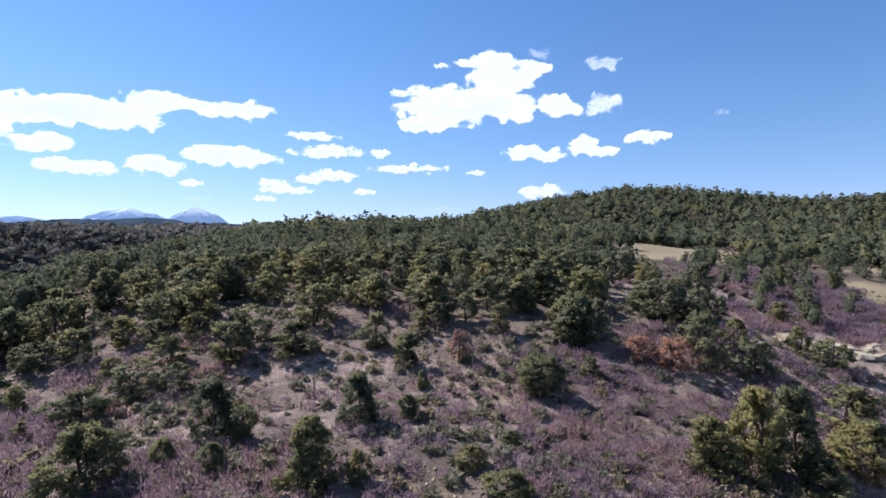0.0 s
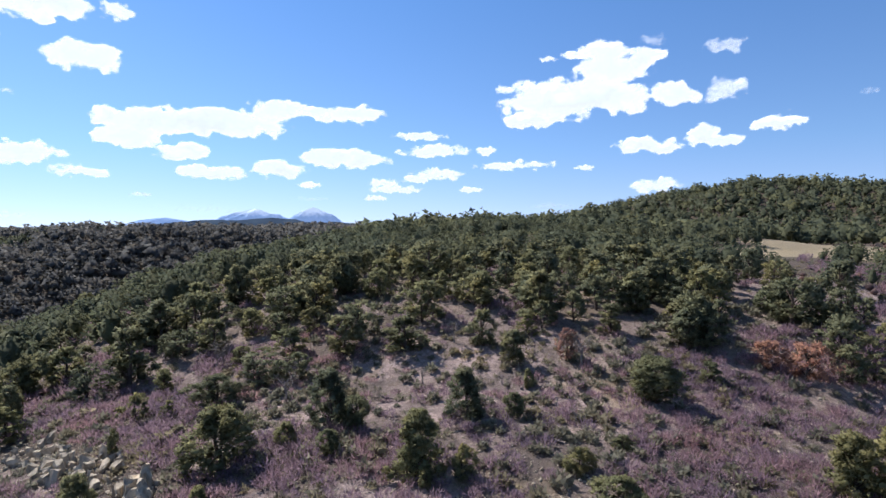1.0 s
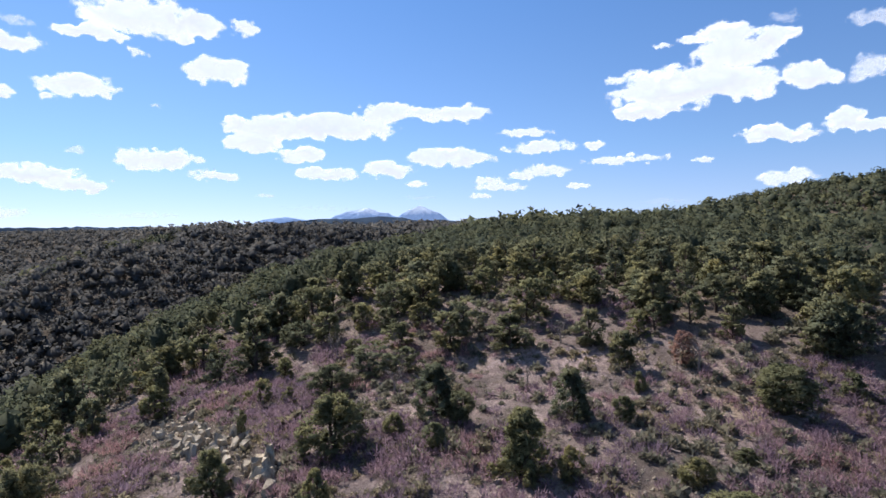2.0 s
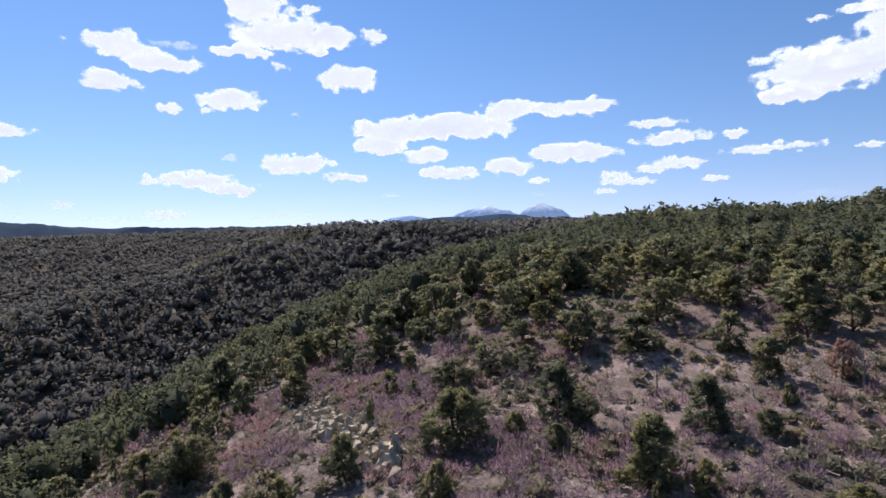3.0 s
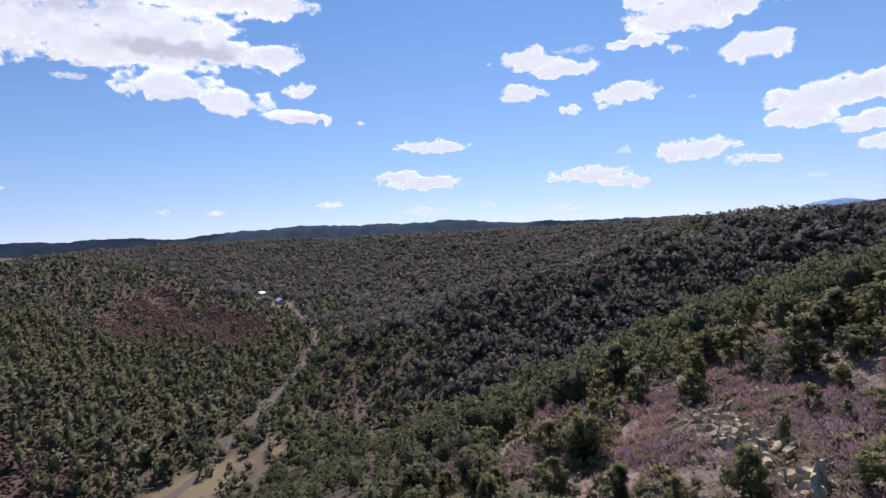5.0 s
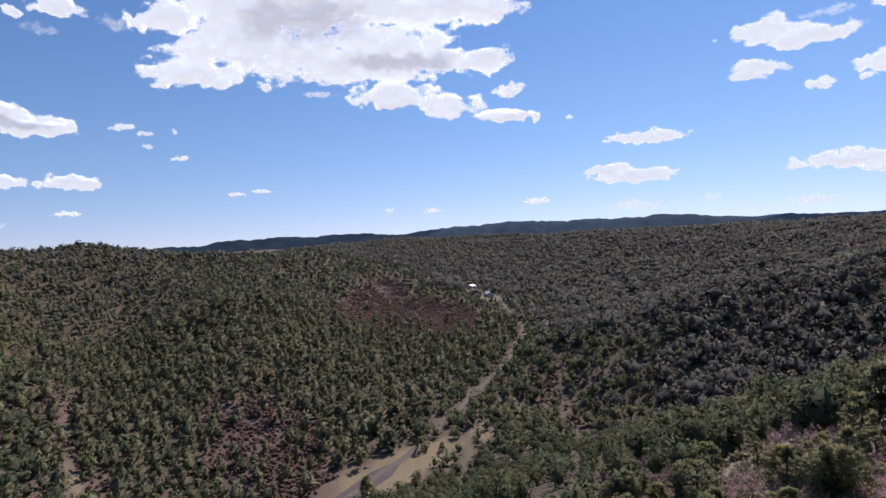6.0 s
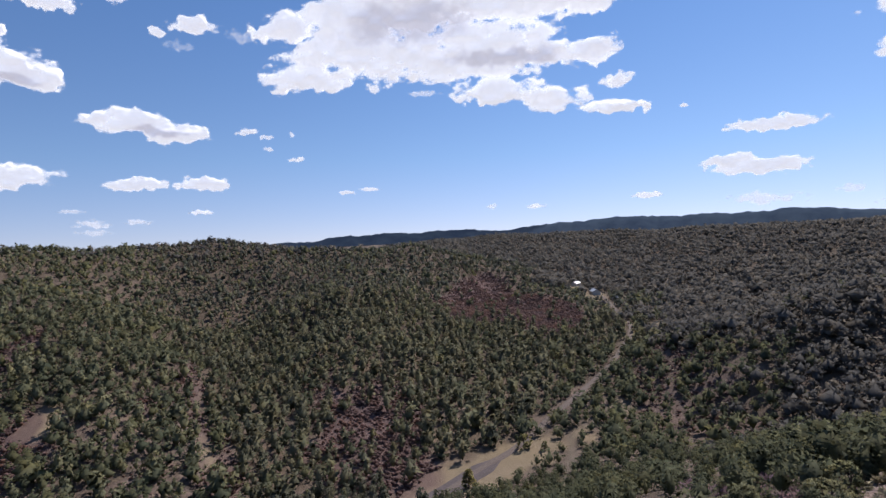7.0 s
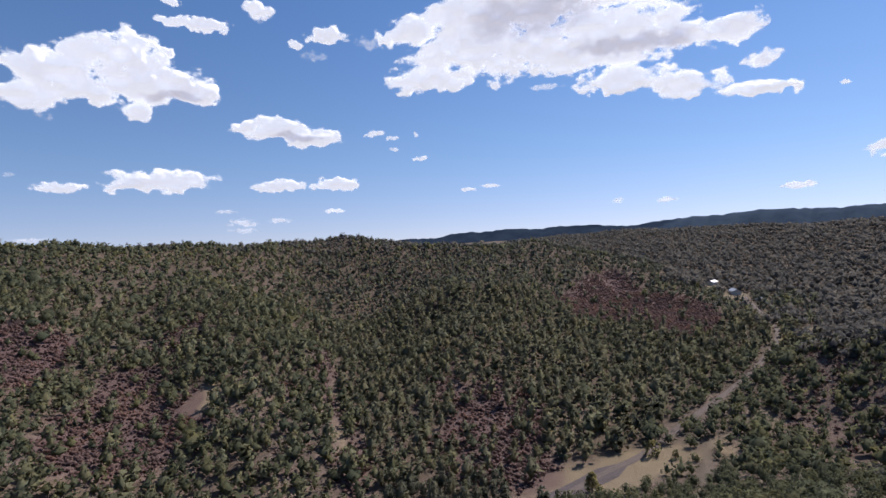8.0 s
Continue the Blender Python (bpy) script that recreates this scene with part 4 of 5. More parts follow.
# ---- the road along the valley ----
def ribbon(name, pts, half, mat, label, drop=0.0):
    P = np.array([p[:2] for p in pts], float)
    t = np.concatenate([[0], np.cumsum(np.hypot(*np.diff(P, axis=0).T))])
    s = np.arange(0, t[-1], 2.0)
    c = np.stack([np.interp(s, t, P[:, 0]), np.interp(s, t, P[:, 1])], 1)
    for _ in range(6):
        c[1:-1] = (c[:-2] + c[1:-1] * 2 + c[2:]) / 4
    d = np.gradient(c, axis=0)
    d /= np.linalg.norm(d, axis=1, keepdims=True)
    nrm = np.stack([-d[:, 1], d[:, 0]], 1)
    rows = []
    for off, lift in ((-1.25, -0.5), (-1, 0.16), (-0.45, 0.24), (0.45, 0.24), (1, 0.16), (1.25, -0.5)):
        q = c + nrm * half * off * np.minimum(1, 0.3 + (s[-1] - s) / (3 * half))[:, None] * (1 + 0.12 * ripple(s, s * 0 + off * 40, 9, 71))[:, None]
        rows.append(np.stack([q[:, 0], q[:, 1], ground_height(q[:, 0], q[:, 1]) + lift + drop], 1))
    V, n = np.concatenate(rows), len(s)
    F = [(a * n + i + 1, a * n + i, (a + 1) * n + i, (a + 1) * n + i + 1) for a in range(5) for i in range(n - 1)]
    return tagged(new(name, mesh_from(name, V, F, [mat])), label, "road", kind="structure")


ribbon("road", ROAD, 1.7, DIRT, "pale grey dirt road along the valley floor")
GRAVEL = stone_mat("dark_gravel", [(0.3, (0.075, 0.066, 0.072)), (0.6, (0.115, 0.1, 0.105)), (0.8, (0.16, 0.14, 0.145))])
ribbon("road_turnout", [(-140, -90, 0), (-164, -65, 0), (-180, -54.5, 0), (-192, -49, 0), (-204, -43.5, 0), (-214, -38, 0)], 4.6, GRAVEL, "dark purplish gravel turnout in the dry meadow", -0.06)


# ---- houses up the valley ----
def boxed(w, d, h, z=0.0, x=0.0, y=0.0):
    bm = bmesh.new()
    bmesh.ops.create_cube(bm, size=1.0)
    for q in bm.verts:
        q.co = Vector((q.co.x * w + x, q.co.y * d + y, q.co.z * h + z + h / 2))
    return bm


def part(name, bm, mat, parent, label=""):
    me = bpy.data.meshes.new(name)
    bm.to_mesh(me)
    bm.free()
    me.materials.append(mat)
    ob = tagged(new(name, me), label)
    ob.parent = parent
    return ob


def house(x, y, turn, w, d, h, roof_mat, label):
    top = tagged(new("house"), label, "house", "houses in the valley")
    walls = part("wall", boxed(w, d, h + 1.0, -1.0), PAINT, top)
    bm = bmesh.new()
    e = 0.4
    pts = [(-w / 2 - e, -d / 2 - e, h - 0.15), (w / 2 + e, -d / 2 - e, h - 0.15), (w / 2 + e, d / 2 + e, h - 0.15), (-w / 2 - e, d / 2 + e, h - 0.15), (-w / 2 - e, 0, h + d * 0.28), (w / 2 + e, 0, h + d * 0.28)]
    vs = [bm.verts.new(p) for p in pts]
    for f in ((0, 1, 5, 4), (2, 3, 4, 5), (1, 2, 5), (3, 0, 4), (3, 2, 1, 0)):
        bm.faces.new([vs[i] for i in f])
    part("roof", bm, roof_mat, top)
    for sx in (-0.3, 0.05, 0.32):
        for sy in (-1, 1):
            part("window", boxed(1.2, 0.08, 1.1, 1.0, sx * w, sy * (d / 2 + 0.03)), PANE, top)
    part("door", boxed(1.0, 0.08, 2.05, 0.0, 0.18 * w, d / 2 + 0.03), BARK, top)
    top.matrix_basis = pose(x, y, float(ground_height(x, y)), 0, 0, turn)
    return top


house(-612, -0.5, 15, 14, 8, 3.2, METAL, "small house with a bright metal roof in the valley")
house(-655, -21.5, -20, 14, 7, 3.0, METAL, "pale house with a bright metal roof among trees")
house(-574.4, 20.3, 40, 7, 4.5, 2.4, METAL, "small pale shed with a metal roof")
house(-238.3, 332.3, 10, 8, 5, 2.4, DEAD, "small grey wooden cabin on the wooded ridge")

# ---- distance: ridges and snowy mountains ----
# The air's blue haze is painted into the base colour and the glow.
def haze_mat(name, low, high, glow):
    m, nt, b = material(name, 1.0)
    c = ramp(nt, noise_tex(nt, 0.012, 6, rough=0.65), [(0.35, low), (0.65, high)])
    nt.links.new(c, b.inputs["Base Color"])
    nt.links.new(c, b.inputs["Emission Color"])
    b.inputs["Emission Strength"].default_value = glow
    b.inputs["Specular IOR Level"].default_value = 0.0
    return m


FAR_RIDGE = haze_mat("far_forest_haze", (0.017, 0.026, 0.042), (0.027, 0.039, 0.056), 0.75)


def skyline(name, dist, pts, depth, mat, rough, label, step=0.15):
    """A far ridge as a long solid hill whose top follows a few bearings and elevations."""
    az = np.arange(pts[0][0], pts[-1][0], step)
    el = np.interp(az, [p[0] for p in pts], [p[1] for p in pts])
    X0, Y0 = -np.sin(np.radians(az)), np.cos(np.radians(az))
    top = dist * np.tan(np.radians(el)) + rough * (ripple(az * 40, az * 0, 60, 41) + 0.5 * ripple(az * 40, az * 0, 17, 42))
    rows = []
    for k, (back, part) in enumerate(((-1.0, -1.0), (-0.75, 0.12), (-0.5, 0.45), (-0.25, 0.78), (0.0, 1.0), (0.6, 0.4), (1.0, -1.0))):
        w = rough * 1.5 * ripple(az * 40, az * 0 + k * 90, 45, 43) * (0 < k < 6) * (k != 4)
        foot = -60.0
        zz = foot + (top - foot) * part if part >= 0 else np.full(az.shape, -160.0)
        d = dist + back * depth + w * 3
        rows.append(np.stack([X0 * d, Y0 * d, EYE + zz + w * 0.3], 1))
    V, n = np.concatenate(rows), len(az)
    F = [(a * n + i, a * n + i + 1, (a + 1) * n + i + 1, (a + 1) * n + i) for a in range(6) for i in range(n - 1)]
    return tagged(new(name, mesh_from(name, V, F, [mat], smooth=False)), label, "ridge", kind="structure")


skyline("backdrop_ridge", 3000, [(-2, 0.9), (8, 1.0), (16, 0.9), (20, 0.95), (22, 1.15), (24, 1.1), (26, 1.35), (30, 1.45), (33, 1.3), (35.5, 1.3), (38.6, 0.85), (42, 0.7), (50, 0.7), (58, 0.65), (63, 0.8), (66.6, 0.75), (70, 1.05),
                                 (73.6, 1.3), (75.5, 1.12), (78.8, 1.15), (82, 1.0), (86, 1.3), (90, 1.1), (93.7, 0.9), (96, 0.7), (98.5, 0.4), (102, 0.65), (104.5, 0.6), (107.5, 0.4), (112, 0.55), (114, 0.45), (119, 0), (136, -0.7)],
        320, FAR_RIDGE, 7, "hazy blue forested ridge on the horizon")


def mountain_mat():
    m, nt, b = material("snowy_mountain_haze", 1.0)
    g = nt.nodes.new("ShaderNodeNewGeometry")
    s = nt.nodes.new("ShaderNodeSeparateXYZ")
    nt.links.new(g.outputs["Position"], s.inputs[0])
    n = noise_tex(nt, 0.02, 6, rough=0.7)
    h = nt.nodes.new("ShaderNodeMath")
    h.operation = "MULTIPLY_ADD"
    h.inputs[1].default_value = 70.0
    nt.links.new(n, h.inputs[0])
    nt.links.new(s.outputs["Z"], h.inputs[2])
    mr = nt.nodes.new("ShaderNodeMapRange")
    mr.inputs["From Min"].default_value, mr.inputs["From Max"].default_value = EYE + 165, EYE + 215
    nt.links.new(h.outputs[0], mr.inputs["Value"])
    # rock and snow are tinted with painted blue haze; emission stands for airlight
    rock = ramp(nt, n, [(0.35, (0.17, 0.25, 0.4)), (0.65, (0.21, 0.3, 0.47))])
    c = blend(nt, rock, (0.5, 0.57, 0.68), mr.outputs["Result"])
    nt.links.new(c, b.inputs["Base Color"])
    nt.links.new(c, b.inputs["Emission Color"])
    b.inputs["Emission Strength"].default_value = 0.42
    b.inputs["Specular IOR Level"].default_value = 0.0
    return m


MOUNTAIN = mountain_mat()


def mountain(az, el, half, seed, label):
    """A broad peak with ridges and gullies running down from the summit."""
    r = np.random.default_rng(seed)
    dist = 4500.0
    n_a, n_r = 120, 44
    a, t = np.meshgrid(np.linspace(0, 2 * math.pi, n_a, endpoint=False), np.linspace(0, 1, n_r))
    base = dist * math.tan(radians(half))
    h = dist * math.tan(radians(el))
    ridge = 1 + 0.16 * np.sin(5 * a + seed) * t + 0.08 * np.sin(11 * a + 2 * seed) * t
    gx, gy = t * 400 * np.cos(a), t * 400 * np.sin(a)
    gully = 16 * (1 - 2 * np.abs(ripple(gx, gy, 75, seed))) + 9 * (1 - 2 * np.abs(ripple(gx, gy, 34, seed + 3))) + 4 * ripple(gx, gy, 15, seed + 5)
    zz = h * (1 - t ** 1.05) ** 1.3 * ridge + gully * np.clip(t * 4, 0, 1) * (1 - t)
    u, v = np.cos(a) * t * base, np.sin(a) * t * base * 0.25
    ca, sa = math.cos(radians(az)), math.sin(radians(az))
    x = -sa * (dist + v) + ca * u
    y = ca * (dist + v) + sa * u
    V = np.stack([x, y, EYE + zz - 20 * t], 2).reshape(-1, 3)
    i, j = np.meshgrid(np.arange(n_r - 1), np.arange(n_a), indexing="ij")
    jn = (j + 1) % n_a
    F = np.stack([i * n_a + j, (i + 1) * n_a + j, (i + 1) * n_a + jn, i * n_a + jn], 2).reshape(-1, 4)
    return tagged(new("mountain", mesh_from("mountain", V, F, [MOUNTAIN], smooth=True)), label, "mountain", "mountains on the horizon")


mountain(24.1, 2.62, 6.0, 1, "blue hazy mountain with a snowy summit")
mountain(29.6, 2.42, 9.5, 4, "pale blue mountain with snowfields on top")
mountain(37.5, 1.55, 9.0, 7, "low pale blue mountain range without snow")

# ---- clouds ----
def cloud_mat():
    """Sunlit vapour, part of the sky: its white is put in as glow, its shade as a greyer glow, and it thins out to
    clear air at its rim.
    """
    m, nt, b = material("cloud_vapour", 1.0)
    b.inputs["Base Color"].default_value = (0.5, 0.51, 0.53, 1)
    b.inputs["Specular IOR Level"].default_value = 0.0
    core_shade = nt.nodes.new("ShaderNodeAttribute")
    core_shade.attribute_name = "core_shade"
    glow = ramp(nt, core_shade.outputs["Fac"], [(0.0, (0.545, 0.58, 0.62)), (0.35, (0.49, 0.515, 0.56)), (1.0, (0.35, 0.365, 0.42))])
    nt.links.new(glow, b.inputs["Emission Color"])
    b.inputs["Emission Strength"].default_value = 0.84
    veil = nt.nodes.new("ShaderNodeAttribute")
    veil.attribute_name = "veil"
    frayed = nt.nodes.new("ShaderNodeMath")
    frayed.operation = "MULTIPLY_ADD"
    frayed.inputs[1].default_value = 0.6
    nt.links.new(noise_tex(nt, 0.045, 5, rough=0.65), frayed.inputs[0])
    nt.links.new(veil.outputs["Fac"], frayed.inputs[2])
    dense = nt.nodes.new("ShaderNodeMapRange")
    dense.interpolation_type = "SMOOTHSTEP"
    dense.inputs["From Min"].default_value, dense.inputs["From Max"].default_value = 0.34, 1.12
    nt.links.new(frayed.outputs[0], dense.inputs["Value"])
    clear_air = nt.nodes.new("ShaderNodeBsdfTransparent")
    both = nt.nodes.new("ShaderNodeMixShader")
    nt.links.new(dense.outputs["Result"], both.inputs[0])
    nt.links.new(clear_air.outputs[0], both.inputs[1])
    nt.links.new(b.outputs[0], both.inputs[2])
    nt.links.new(both.outputs[0], nt.nodes["Material Output"].inputs["Surface"])
    return m


CLOUD = cloud_mat()
# each cloud: how faint it is, its billows and its painted grey shade, with bearing, elevation, breadth and height in
# degrees
CLOUDS_NORTH_A = [
    (0.00, [(-5.5, 15.5, 7.2, 4.0), (-8.4, 16.2, 3.8, 1.8), (-0.9, 12.9, 10.2, 4.2), (2.1, 11.1, 4.6, 1.9), (-5.6, 12.7, 7.8, 3.0), (-11.5, 12.8, 4.9, 2.2)], []),
    (0.50, [(-15.7, 12.5, 3.1, 2.4)], []),
    (0.30, [(0.2, 16.8, 1.6, 0.6)], []),
    (0.30, [(-2.4, 17.0, 2.5, 0.8)], []),
    (0.65, [(-9.8, 17.6, 2.7, 1.1)], []),
    (0.60, [(-15.9, 16.4, 2.9, 1.4)], []),
    (0.75, [(-26.7, 11.1, 1.4, 0.7)], []),
    (0.10, [(-7.9, 8.1, 3.7, 1.5), (-10.6, 8.0, 4.8, 1.3), (-14.0, 8.7, 2.7, 1.8), (-16.1, 8.2, 3.5, 1.1)], []),
    (0.05, [(-20.3, 9.3, 3.7, 1.4)], []),
    (0.20, [(-3.5, 6.3, 1.7, 0.6)], []),
    (0.40, [(-10.2, 4.3, 5.1, 1.3)], []),
    (0.10, [(3.4, 6.7, 7.0, 0.9)], []),
]
CLOUDS_NORTH_B = [
    (0.10, [(11.7, 8.2, 6.8, 1.4), (6.5, 8.2, 2.3, 0.8)], []),
    (0.20, [(13.0, 9.7, 5.0, 0.9)], []),
    (0.05, [(27.0, 6.3, 4.6, 1.8), (21.1, 7.4, 8.8, 1.9)], []),
    (0.25, [(11.2, 5.9, 4.8, 1.2), (13.7, 5.4, 2.5, 0.7)], []),
    (0.30, [(17.0, 5.0, 3.5, 0.9), (15.5, 4.4, 5.2, 0.8)], []),
    (0.30, [(17.9, 3.5, 2.5, 0.6)], []),
    (0.30, [(24.3, 4.8, 2.1, 0.6)], []),
    (0.30, [(8.3, 4.3, 2.7, 0.6)], []),
    (0.10, [(33.4, 5.8, 6.3, 1.3)], []),
]
CLOUDS_NORTHWEST = [
    (0.00, [(42.3, 10.2, 2.8, 1.5), (37.5, 10.1, 10.9, 2.4), (31.7, 10.5, 11.1, 2.5), (27.3, 11.9, 4.9, 2.2), (23.9, 11.7, 3.3, 1.3), (19.9, 11.7, 6.8, 1.8), (40.2, 8.7, 5.3, 1.9), (36.0, 7.7, 5.6, 1.6)], []),
    (0.75, [(24.3, 3.4, 4.3, 0.5)], []),
    (0.75, [(-0.1, 2.5, 4.1, 0.7)], []),
    (0.85, [(34.5, 2.4, 7.9, 0.8)], []),
    (0.00, [(52.1, 21.1, 5.7, 3.4), (49.3, 18.9, 10.2, 3.3), (45.3, 18.7, 5.4, 2.2), (53.8, 17.1, 5.1, 1.3), (46.2, 17.3, 1.6, 1.2)], []),
]
CLOUDS_WEST_A = [
    (0.30, [(47.0, 21.1, 2.7, 0.8)], []),
    (0.40, [(50.2, 15.9, 1.5, 1.0)], []),
    (0.05, [(40.9, 18.9, 2.7, 1.5)], []),
    (0.05, [(43.8, 15.0, 5.6, 2.5)], []),
    (0.00, [(64.4, 16.5, 6.2, 2.0), (60.4, 15.5, 7.0, 1.8)], []),
    (0.65, [(59.8, 17.1, 4.0, 0.8)], []),
    (0.10, [(64.7, 13.4, 5.2, 1.6)], []),
    (0.10, [(54.8, 12.6, 5.3, 1.7)], []),
    (0.30, [(57.0, 11.5, 1.1, 0.7)], []),
    (0.05, [(60.2, 11.5, 2.1, 1.1)], []),
    (0.60, [(48.7, 11.6, 0.9, 0.5)], []),
    (0.05, [(74.2, 8.7, 6.8, 1.3)], []),
    (0.05, [(77.9, 5.8, 4.2, 1.3), (75.2, 5.1, 6.5, 1.4)], []),
    (0.05, [(58.4, 5.1, 7.5, 1.4), (54.8, 4.3, 5.0, 1.2)], []),
    (0.10, [(48.7, 6.8, 6.6, 2.0), (44.2, 5.5, 4.5, 1.0)], []),
    (0.60, [(55.0, 7.3, 1.6, 0.7)], []),
]
CLOUDS_WEST_B = [
    (0.60, [(39.5, 3.6, 2.1, 0.5)], []),
    (0.60, [(68.7, 2.7, 1.9, 0.8)], []),
    (0.55, [(74.9, 2.3, 7.0, 1.2)], []),
    (0.55, [(60.2, 1.8, 5.1, 1.0)], []),
    (0.70, [(64.9, 1.5, 4.5, 0.8)], []),
    (0.70, [(50.4, 1.7, 7.4, 0.8)], []),
    (0.30, [(24.5, 4.7, 2.1, 0.5)], []),
    (0.30, [(81.4, 11.3, 0.8, 0.4)], []),
    (0.20, [(87.1, 14.3, 2.6, 1.3)], []),
    (0.30, [(84.7, 3.2, 2.7, 0.6)], []),
    (0.50, [(95.3, 2.7, 1.7, 0.5)], []),
    (0.60, [(100.0, 2.9, 1.2, 0.5)], []),
]
CLOUDS_GREAT = [
    (0.00, [(108.3, 22.2, 15.6, 4.9), (97.9, 22.6, 15.9, 4.4), (90.5, 22.1, 10.4, 2.9), (119.7, 20.2, 6.2, 2.9), (118.4, 15.7, 9.5, 2.8), (115.1, 18.3, 10.2, 4.0), (107.4, 17.7, 11.9, 5.0), (99.9, 18.1, 13.7, 5.7), (92.4, 17.4, 10.3, 2.6), (89.0, 17.6, 5.3, 1.8), (98.9, 14.2, 9.0, 2.4), (93.1, 13.1, 6.7, 2.5), (87.5, 11.8, 6.5, 1.4), (113.9, 20.8, 10.1, 4.9)], [(107.2, 20.8, 12.7, 4.0), (98.2, 17.4, 11.0, 1.9)]),
]
CLOUDS_SOUTHWEST_A = [
    (0.20, [(87.3, 14.2, 2.8, 1.1)], []),
    (0.40, [(111.7, 15.0, 1.4, 1.1)], []),
    (0.60, [(106.4, 14.4, 3.3, 0.6)], []),
    (0.10, [(131.5, 19.1, 1.6, 0.9)], []),
    (0.15, [(128.4, 19.9, 3.6, 1.4)], []),
    (0.70, [(130.0, 18.1, 2.5, 0.9)], []),
    (0.65, [(124.2, 19.3, 3.0, 1.3)], []),
    (0.00, [(136.9, 11.4, 2.5, 1.2), (133.8, 11.3, 6.3, 2.1), (130.3, 10.5, 5.1, 2.1)], [(132.2, 10.6, 4.9, 0.8)]),
    (0.30, [(124.2, 10.8, 1.8, 0.7)], []),
    (0.50, [(122.4, 10.3, 1.4, 0.5)], []),
    (0.40, [(120.2, 10.6, 0.7, 0.8)], []),
    (0.50, [(122.3, 9.2, 0.9, 0.5)], []),
    (0.30, [(119.7, 8.2, 1.6, 0.5)], []),
    (0.05, [(133.6, 5.8, 5.8, 1.1)], []),
    (0.05, [(128.1, 5.8, 4.9, 1.3)], []),
    (0.40, [(128.7, 3.2, 2.1, 0.4)], []),
]
CLOUDS_SOUTHWEST_B = [
    (0.35, [(114.8, 4.8, 1.6, 0.4)], []),
    (0.35, [(112.5, 5.1, 2.0, 0.4)], []),
    (0.60, [(100.1, 2.8, 1.3, 0.5)], []),
    (0.60, [(95.9, 2.7, 2.0, 0.5)], []),
    (0.30, [(84.8, 3.2, 2.7, 0.6)], []),
]
CLOUDS_SOUTH_A = [
    (0.00, [(147.6, 16.9, 8.3, 4.1), (152.2, 15.5, 5.7, 2.7), (153.9, 13.0, 4.8, 3.3), (144.6, 14.9, 10.2, 3.2), (141.1, 14.3, 4.3, 2.5), (146.4, 12.5, 3.3, 1.9), (150.7, 14.3, 6.3, 3.2)], [(153.6, 11.5, 4.1, 0.9), (143.2, 14.0, 5.5, 1.0)]),
    (0.20, [(143.2, 17.6, 1.4, 1.2)], []),
    (0.10, [(141.7, 20.3, 4.1, 1.0), (139.5, 20.1, 3.6, 1.2)], []),
    (0.10, [(134.8, 21.7, 2.6, 1.7)], []),
    (0.30, [(142.6, 21.8, 1.3, 0.8)], []),
    (0.05, [(144.3, 6.3, 9.5, 1.9), (147.1, 5.9, 4.0, 1.0)], []),
    (0.20, [(152.0, 5.7, 4.1, 0.9)], []),
    (0.50, [(137.4, 2.3, 2.8, 0.8)], []),
    (0.50, [(133.7, 2.4, 2.5, 0.6)], []),
    (0.60, [(137.4, 1.5, 2.9, 0.5)], []),
    (0.50, [(128.7, 3.2, 1.9, 0.4)], []),
]
CLOUDS_SOUTH_B = [
    (0.60, [(138.9, 3.4, 2.0, 0.4)], []),
    (0.60, [(154.1, 1.2, 4.5, 0.5)], []),
    (0.70, [(155.5, 6.7, 1.1, 0.4)], []),
]


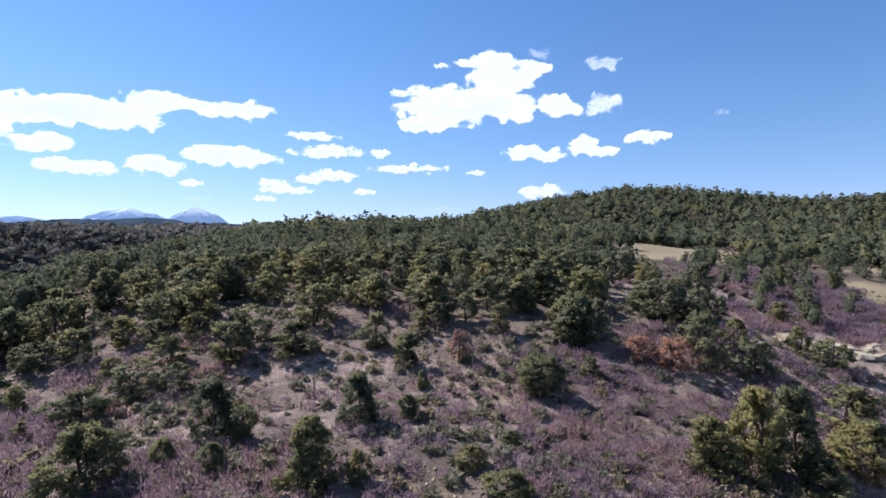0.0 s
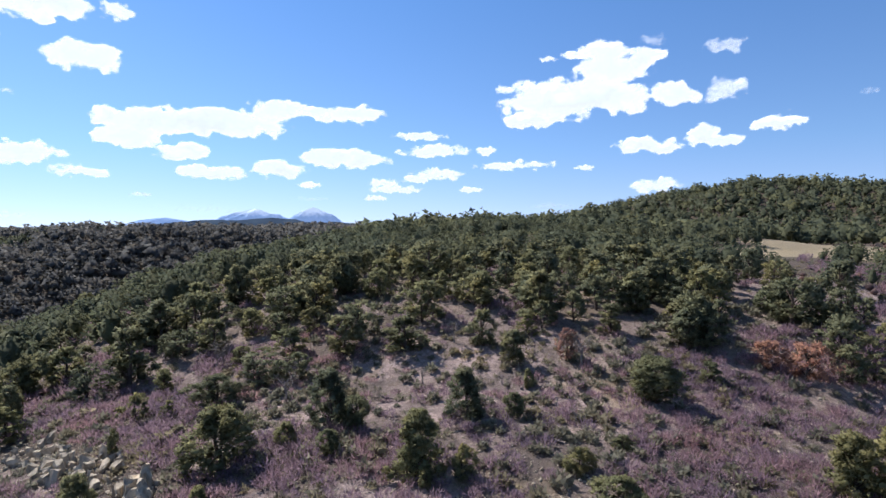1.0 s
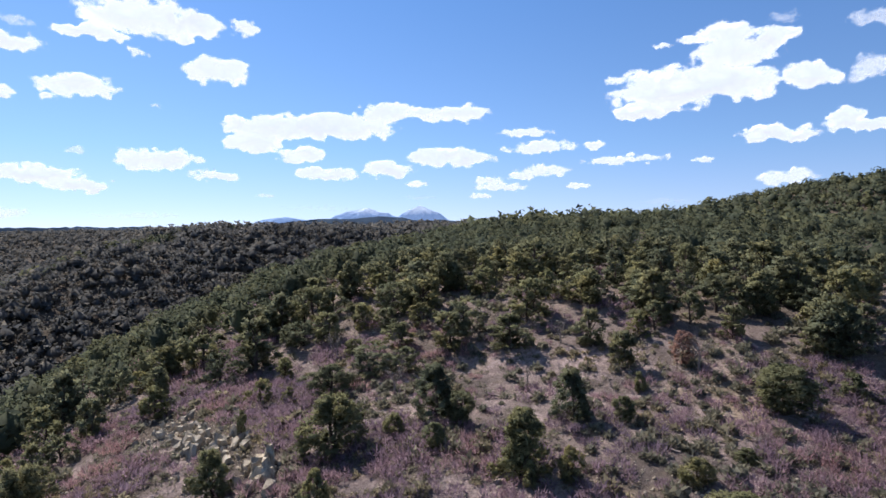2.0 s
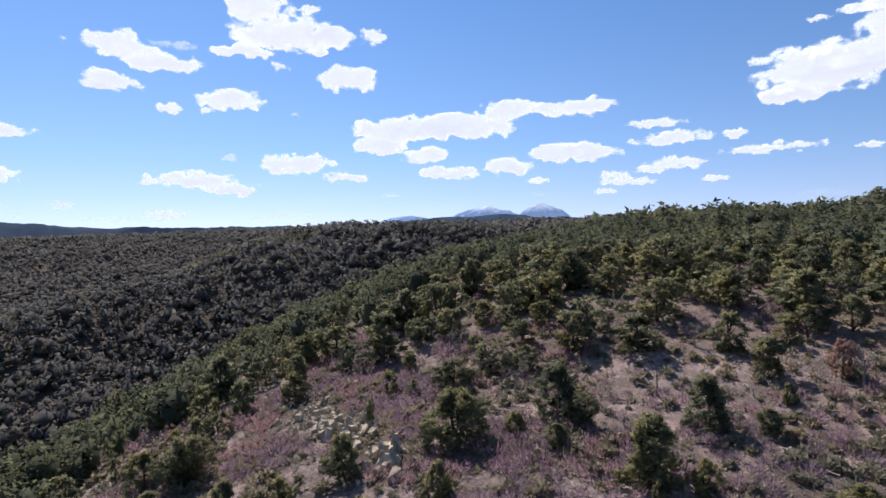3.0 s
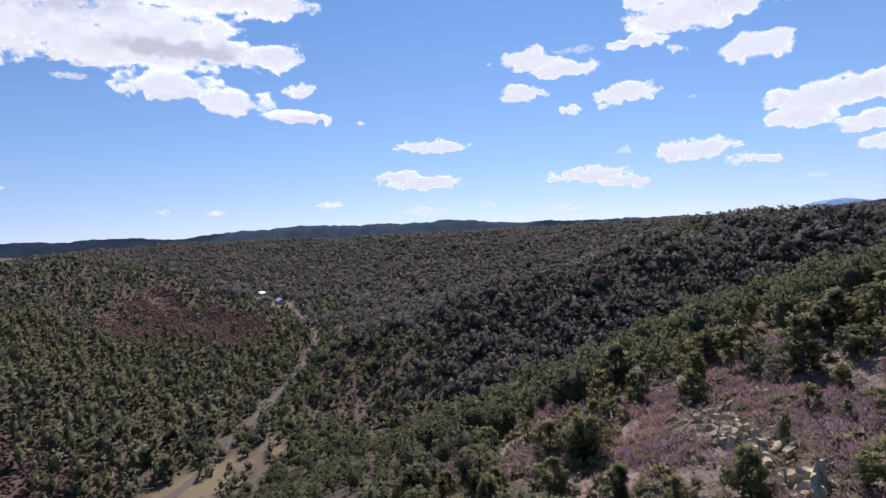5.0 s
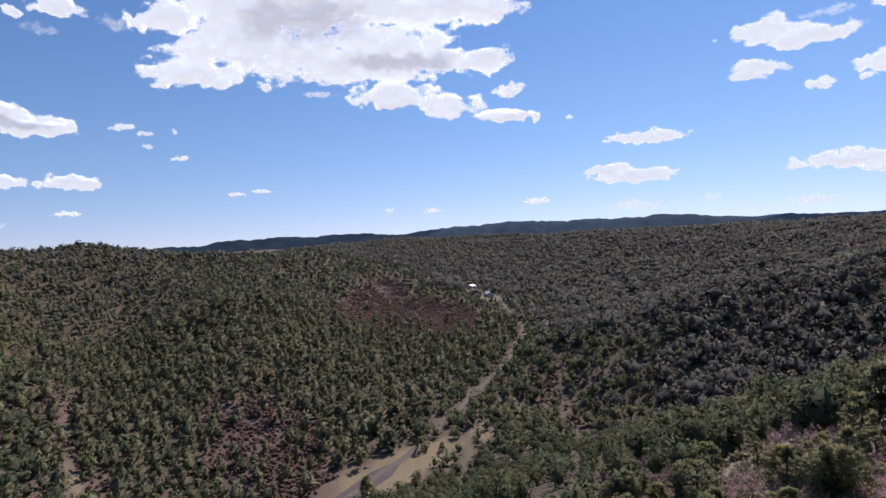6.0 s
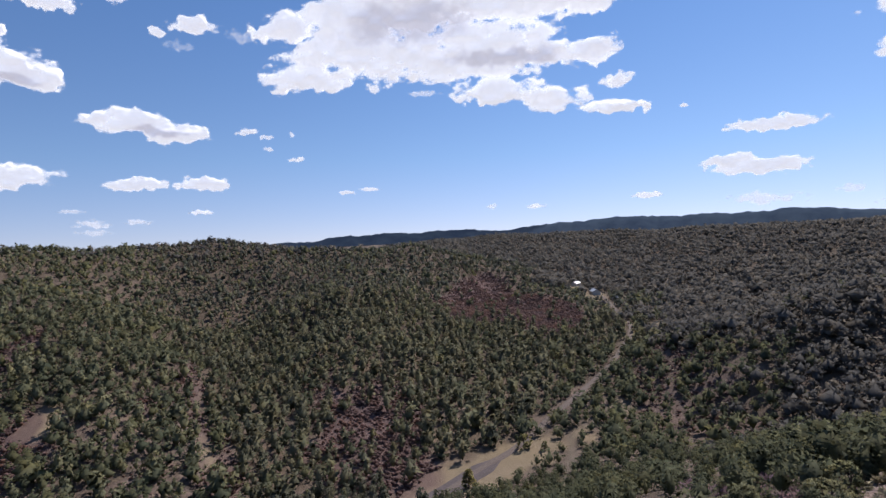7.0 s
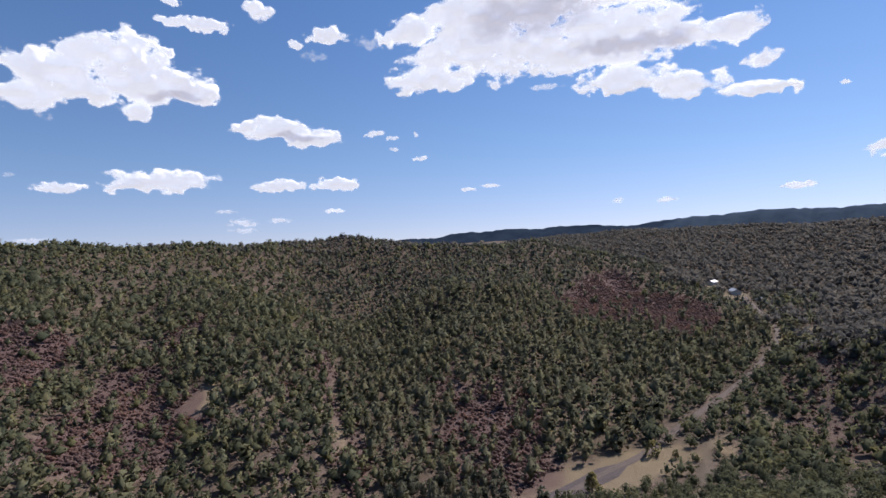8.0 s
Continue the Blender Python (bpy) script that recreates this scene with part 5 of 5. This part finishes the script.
def cloud(faint, lobes, core_shade, r):
    """A fair-weather cloud: billows grown together, with a flattish base, a ragged outline and a rim that thins out."""
    dist = 4000.0
    ends = [(p[0] - s * p[2] / 2, p[1] + s * p[3] / 2) for p in lobes for s in (-1, 1)]
    az, el = (min(p[0] for p in ends) + max(p[0] for p in ends)) / 2, (min(p[1] for p in ends) + max(p[1] for p in ends)) / 2

    def flat(a, e, w, h):
        """Place and half size, on the sheet that the cloud lies in, of a billow."""
        d, e0, e = radians(az - a), radians(el), radians(e)
        k = math.sin(e0) * math.sin(e) + math.cos(e0) * math.cos(e) * math.cos(d)
        return (dist * math.cos(e) * math.sin(d) / k, dist * (math.cos(e0) * math.sin(e) - math.sin(e0) * math.cos(e) * math.cos(d)) / k,
                dist * radians(w) / 2, dist * radians(h) / 2)

    rows = [flat(*p) for p in lobes]
    left, right = min(p[0] - p[2] * 1.3 for p in rows) - 15, max(p[0] + p[2] * 1.3 for p in rows) + 15
    low, high = min(p[1] - p[3] * 1.45 for p in rows) - 12, max(p[1] + p[3] * 1.5 for p in rows) + 12
    tall = 2 * sum(p[3] for p in rows) / len(rows)
    cell = min(7.0, max(3.5, tall / 9))
    nu, nv = int((right - left) / cell) + 2, int((high - low) / cell) + 2
    u, v = np.meshgrid(np.linspace(left, right, nu), np.linspace(low, high, nv))
    ox, oy = r.uniform(0, 9000), r.uniform(0, 9000)
    size = max(26.0, min(tall * 0.8, 120.0))
    wu = u + 0.42 * size * ripple(u + ox, v * 1.2 + oy, size * 0.8, 81) + 0.22 * size * ripple(u + oy, v + ox, size * 0.3, 83)
    wv = v + 0.24 * size * ripple(u + oy, v * 1.2 + ox, size * 0.8, 82) + 0.14 * size * ripple(u + ox, v + oy, size * 0.3, 84)
    env, body = np.full(u.shape, -3.0), np.zeros(u.shape)
    for pu, pv, pw, ph in rows:
        w = wv - pv
        e = 1 - ((wu - pu) / (1.06 * pw)) ** 2 - np.where(w > 0, (w / (1.08 * ph)) ** 2, (w / (0.92 * ph)) ** 2)
        env = np.maximum(env, np.maximum(e, -3.0))
        body = body + np.clip(e, 0, 1)
    rough, s, amp = 0, size, 0.42
    for k in range(6):
        rough = rough + amp * ripple(u * 0.75 + ox, v * 1.25 + oy, s, 63 + k)
        s, amp = s * 0.52, amp * 0.68
    d = 0.95 * env + (0.82 if len(lobes) < 4 else 0.95) * rough - 0.04 - 0.2 * faint
    veil = np.clip(d / 0.75 + 0.24, 0, 1) * (1 - 1.1 * min(faint, 0.78))
    rim = (u < left + cell) | (u > right - cell) | (v < low + cell) | (v > high - cell)
    veil = np.where(rim, 0, veil)
    on = veil > 0.01
    solid = on[:-1, :-1] | on[1:, :-1] | on[:-1, 1:] | on[1:, 1:]
    # shade of the thick parts, painted as a greyer glow
    dim = np.zeros(u.shape)
    for pu, pv, pw, ph in (flat(*p) for p in core_shade):
        dim = np.maximum(dim, np.clip(1.15 - ((wu - pu) / pw) ** 2 - ((wv - pv) / ph) ** 2 + 0.5 * rough, 0, 1))
    dim = np.clip(dim + 0.3 * np.clip(body - 0.45 + 0.5 * rough, 0, 1), 0, 1)
    thick_ = tall * 0.4 * np.sqrt(np.clip(env, 0, 1)) + cell * 0.3
    swell = tall * 0.16 * ripple(u * 0.75 + ox, v * 1.25 + oy, size * 0.5, 64) * np.clip(env, 0, 1)
    idx = np.arange(nu * nv).reshape(nv, nu)
    q = np.stack([idx[:-1, :-1], idx[:-1, 1:], idx[1:, 1:], idx[1:, :-1]], 2)[solid]
    n = nu * nv
    F = np.concatenate([q, q[:, ::-1] + n])
    V = np.concatenate([np.stack([u, -thick_ - swell, v], 2).reshape(-1, 3), np.stack([u, thick_, v], 2).reshape(-1, 3)])
    keep = np.unique(F)
    remap = np.zeros(len(V), np.int64)
    remap[keep] = np.arange(len(keep))
    V, F = V[keep], remap[F]
    a, e = radians(az), radians(el)
    y2, z2 = V[:, 1] * math.cos(e) - V[:, 2] * math.sin(e), V[:, 1] * math.sin(e) + V[:, 2] * math.cos(e)
    x = -math.sin(a) * (dist * math.cos(e) + y2) + math.cos(a) * V[:, 0]
    y = math.cos(a) * (dist * math.cos(e) + y2) + math.sin(a) * V[:, 0]
    label = ("faint thin wisp of cloud in the blue sky" if faint > 0.45 else "large white cumulus cloud with a ragged rim" if len(lobes) > 4
             else "small white cloud puff in the blue sky" if right - left < 420 else "white fair-weather cloud in the blue sky")
    me = mesh_from("cloud", np.stack([x, y, z2 + EYE + dist * math.sin(e)], 1), F, [CLOUD], smooth=True)
    for key, value in (("veil", veil), ("core_shade", dim)):
        me.attributes.new(key, "FLOAT", "POINT").data.foreach_set("value", np.concatenate([value.ravel()] * 2)[keep].astype(np.float32))
    return tagged(new("cloud", me), label, "cloud", "clouds in the sky")


crng = np.random.default_rng(5)
for faint, lobes, core_shade in CLOUDS_NORTH_A + CLOUDS_NORTH_B + CLOUDS_NORTHWEST + CLOUDS_WEST_A + CLOUDS_WEST_B + CLOUDS_GREAT + CLOUDS_SOUTHWEST_A + CLOUDS_SOUTHWEST_B + CLOUDS_SOUTH_A + CLOUDS_SOUTH_B:
    cloud(faint, lobes, core_shade, crng)
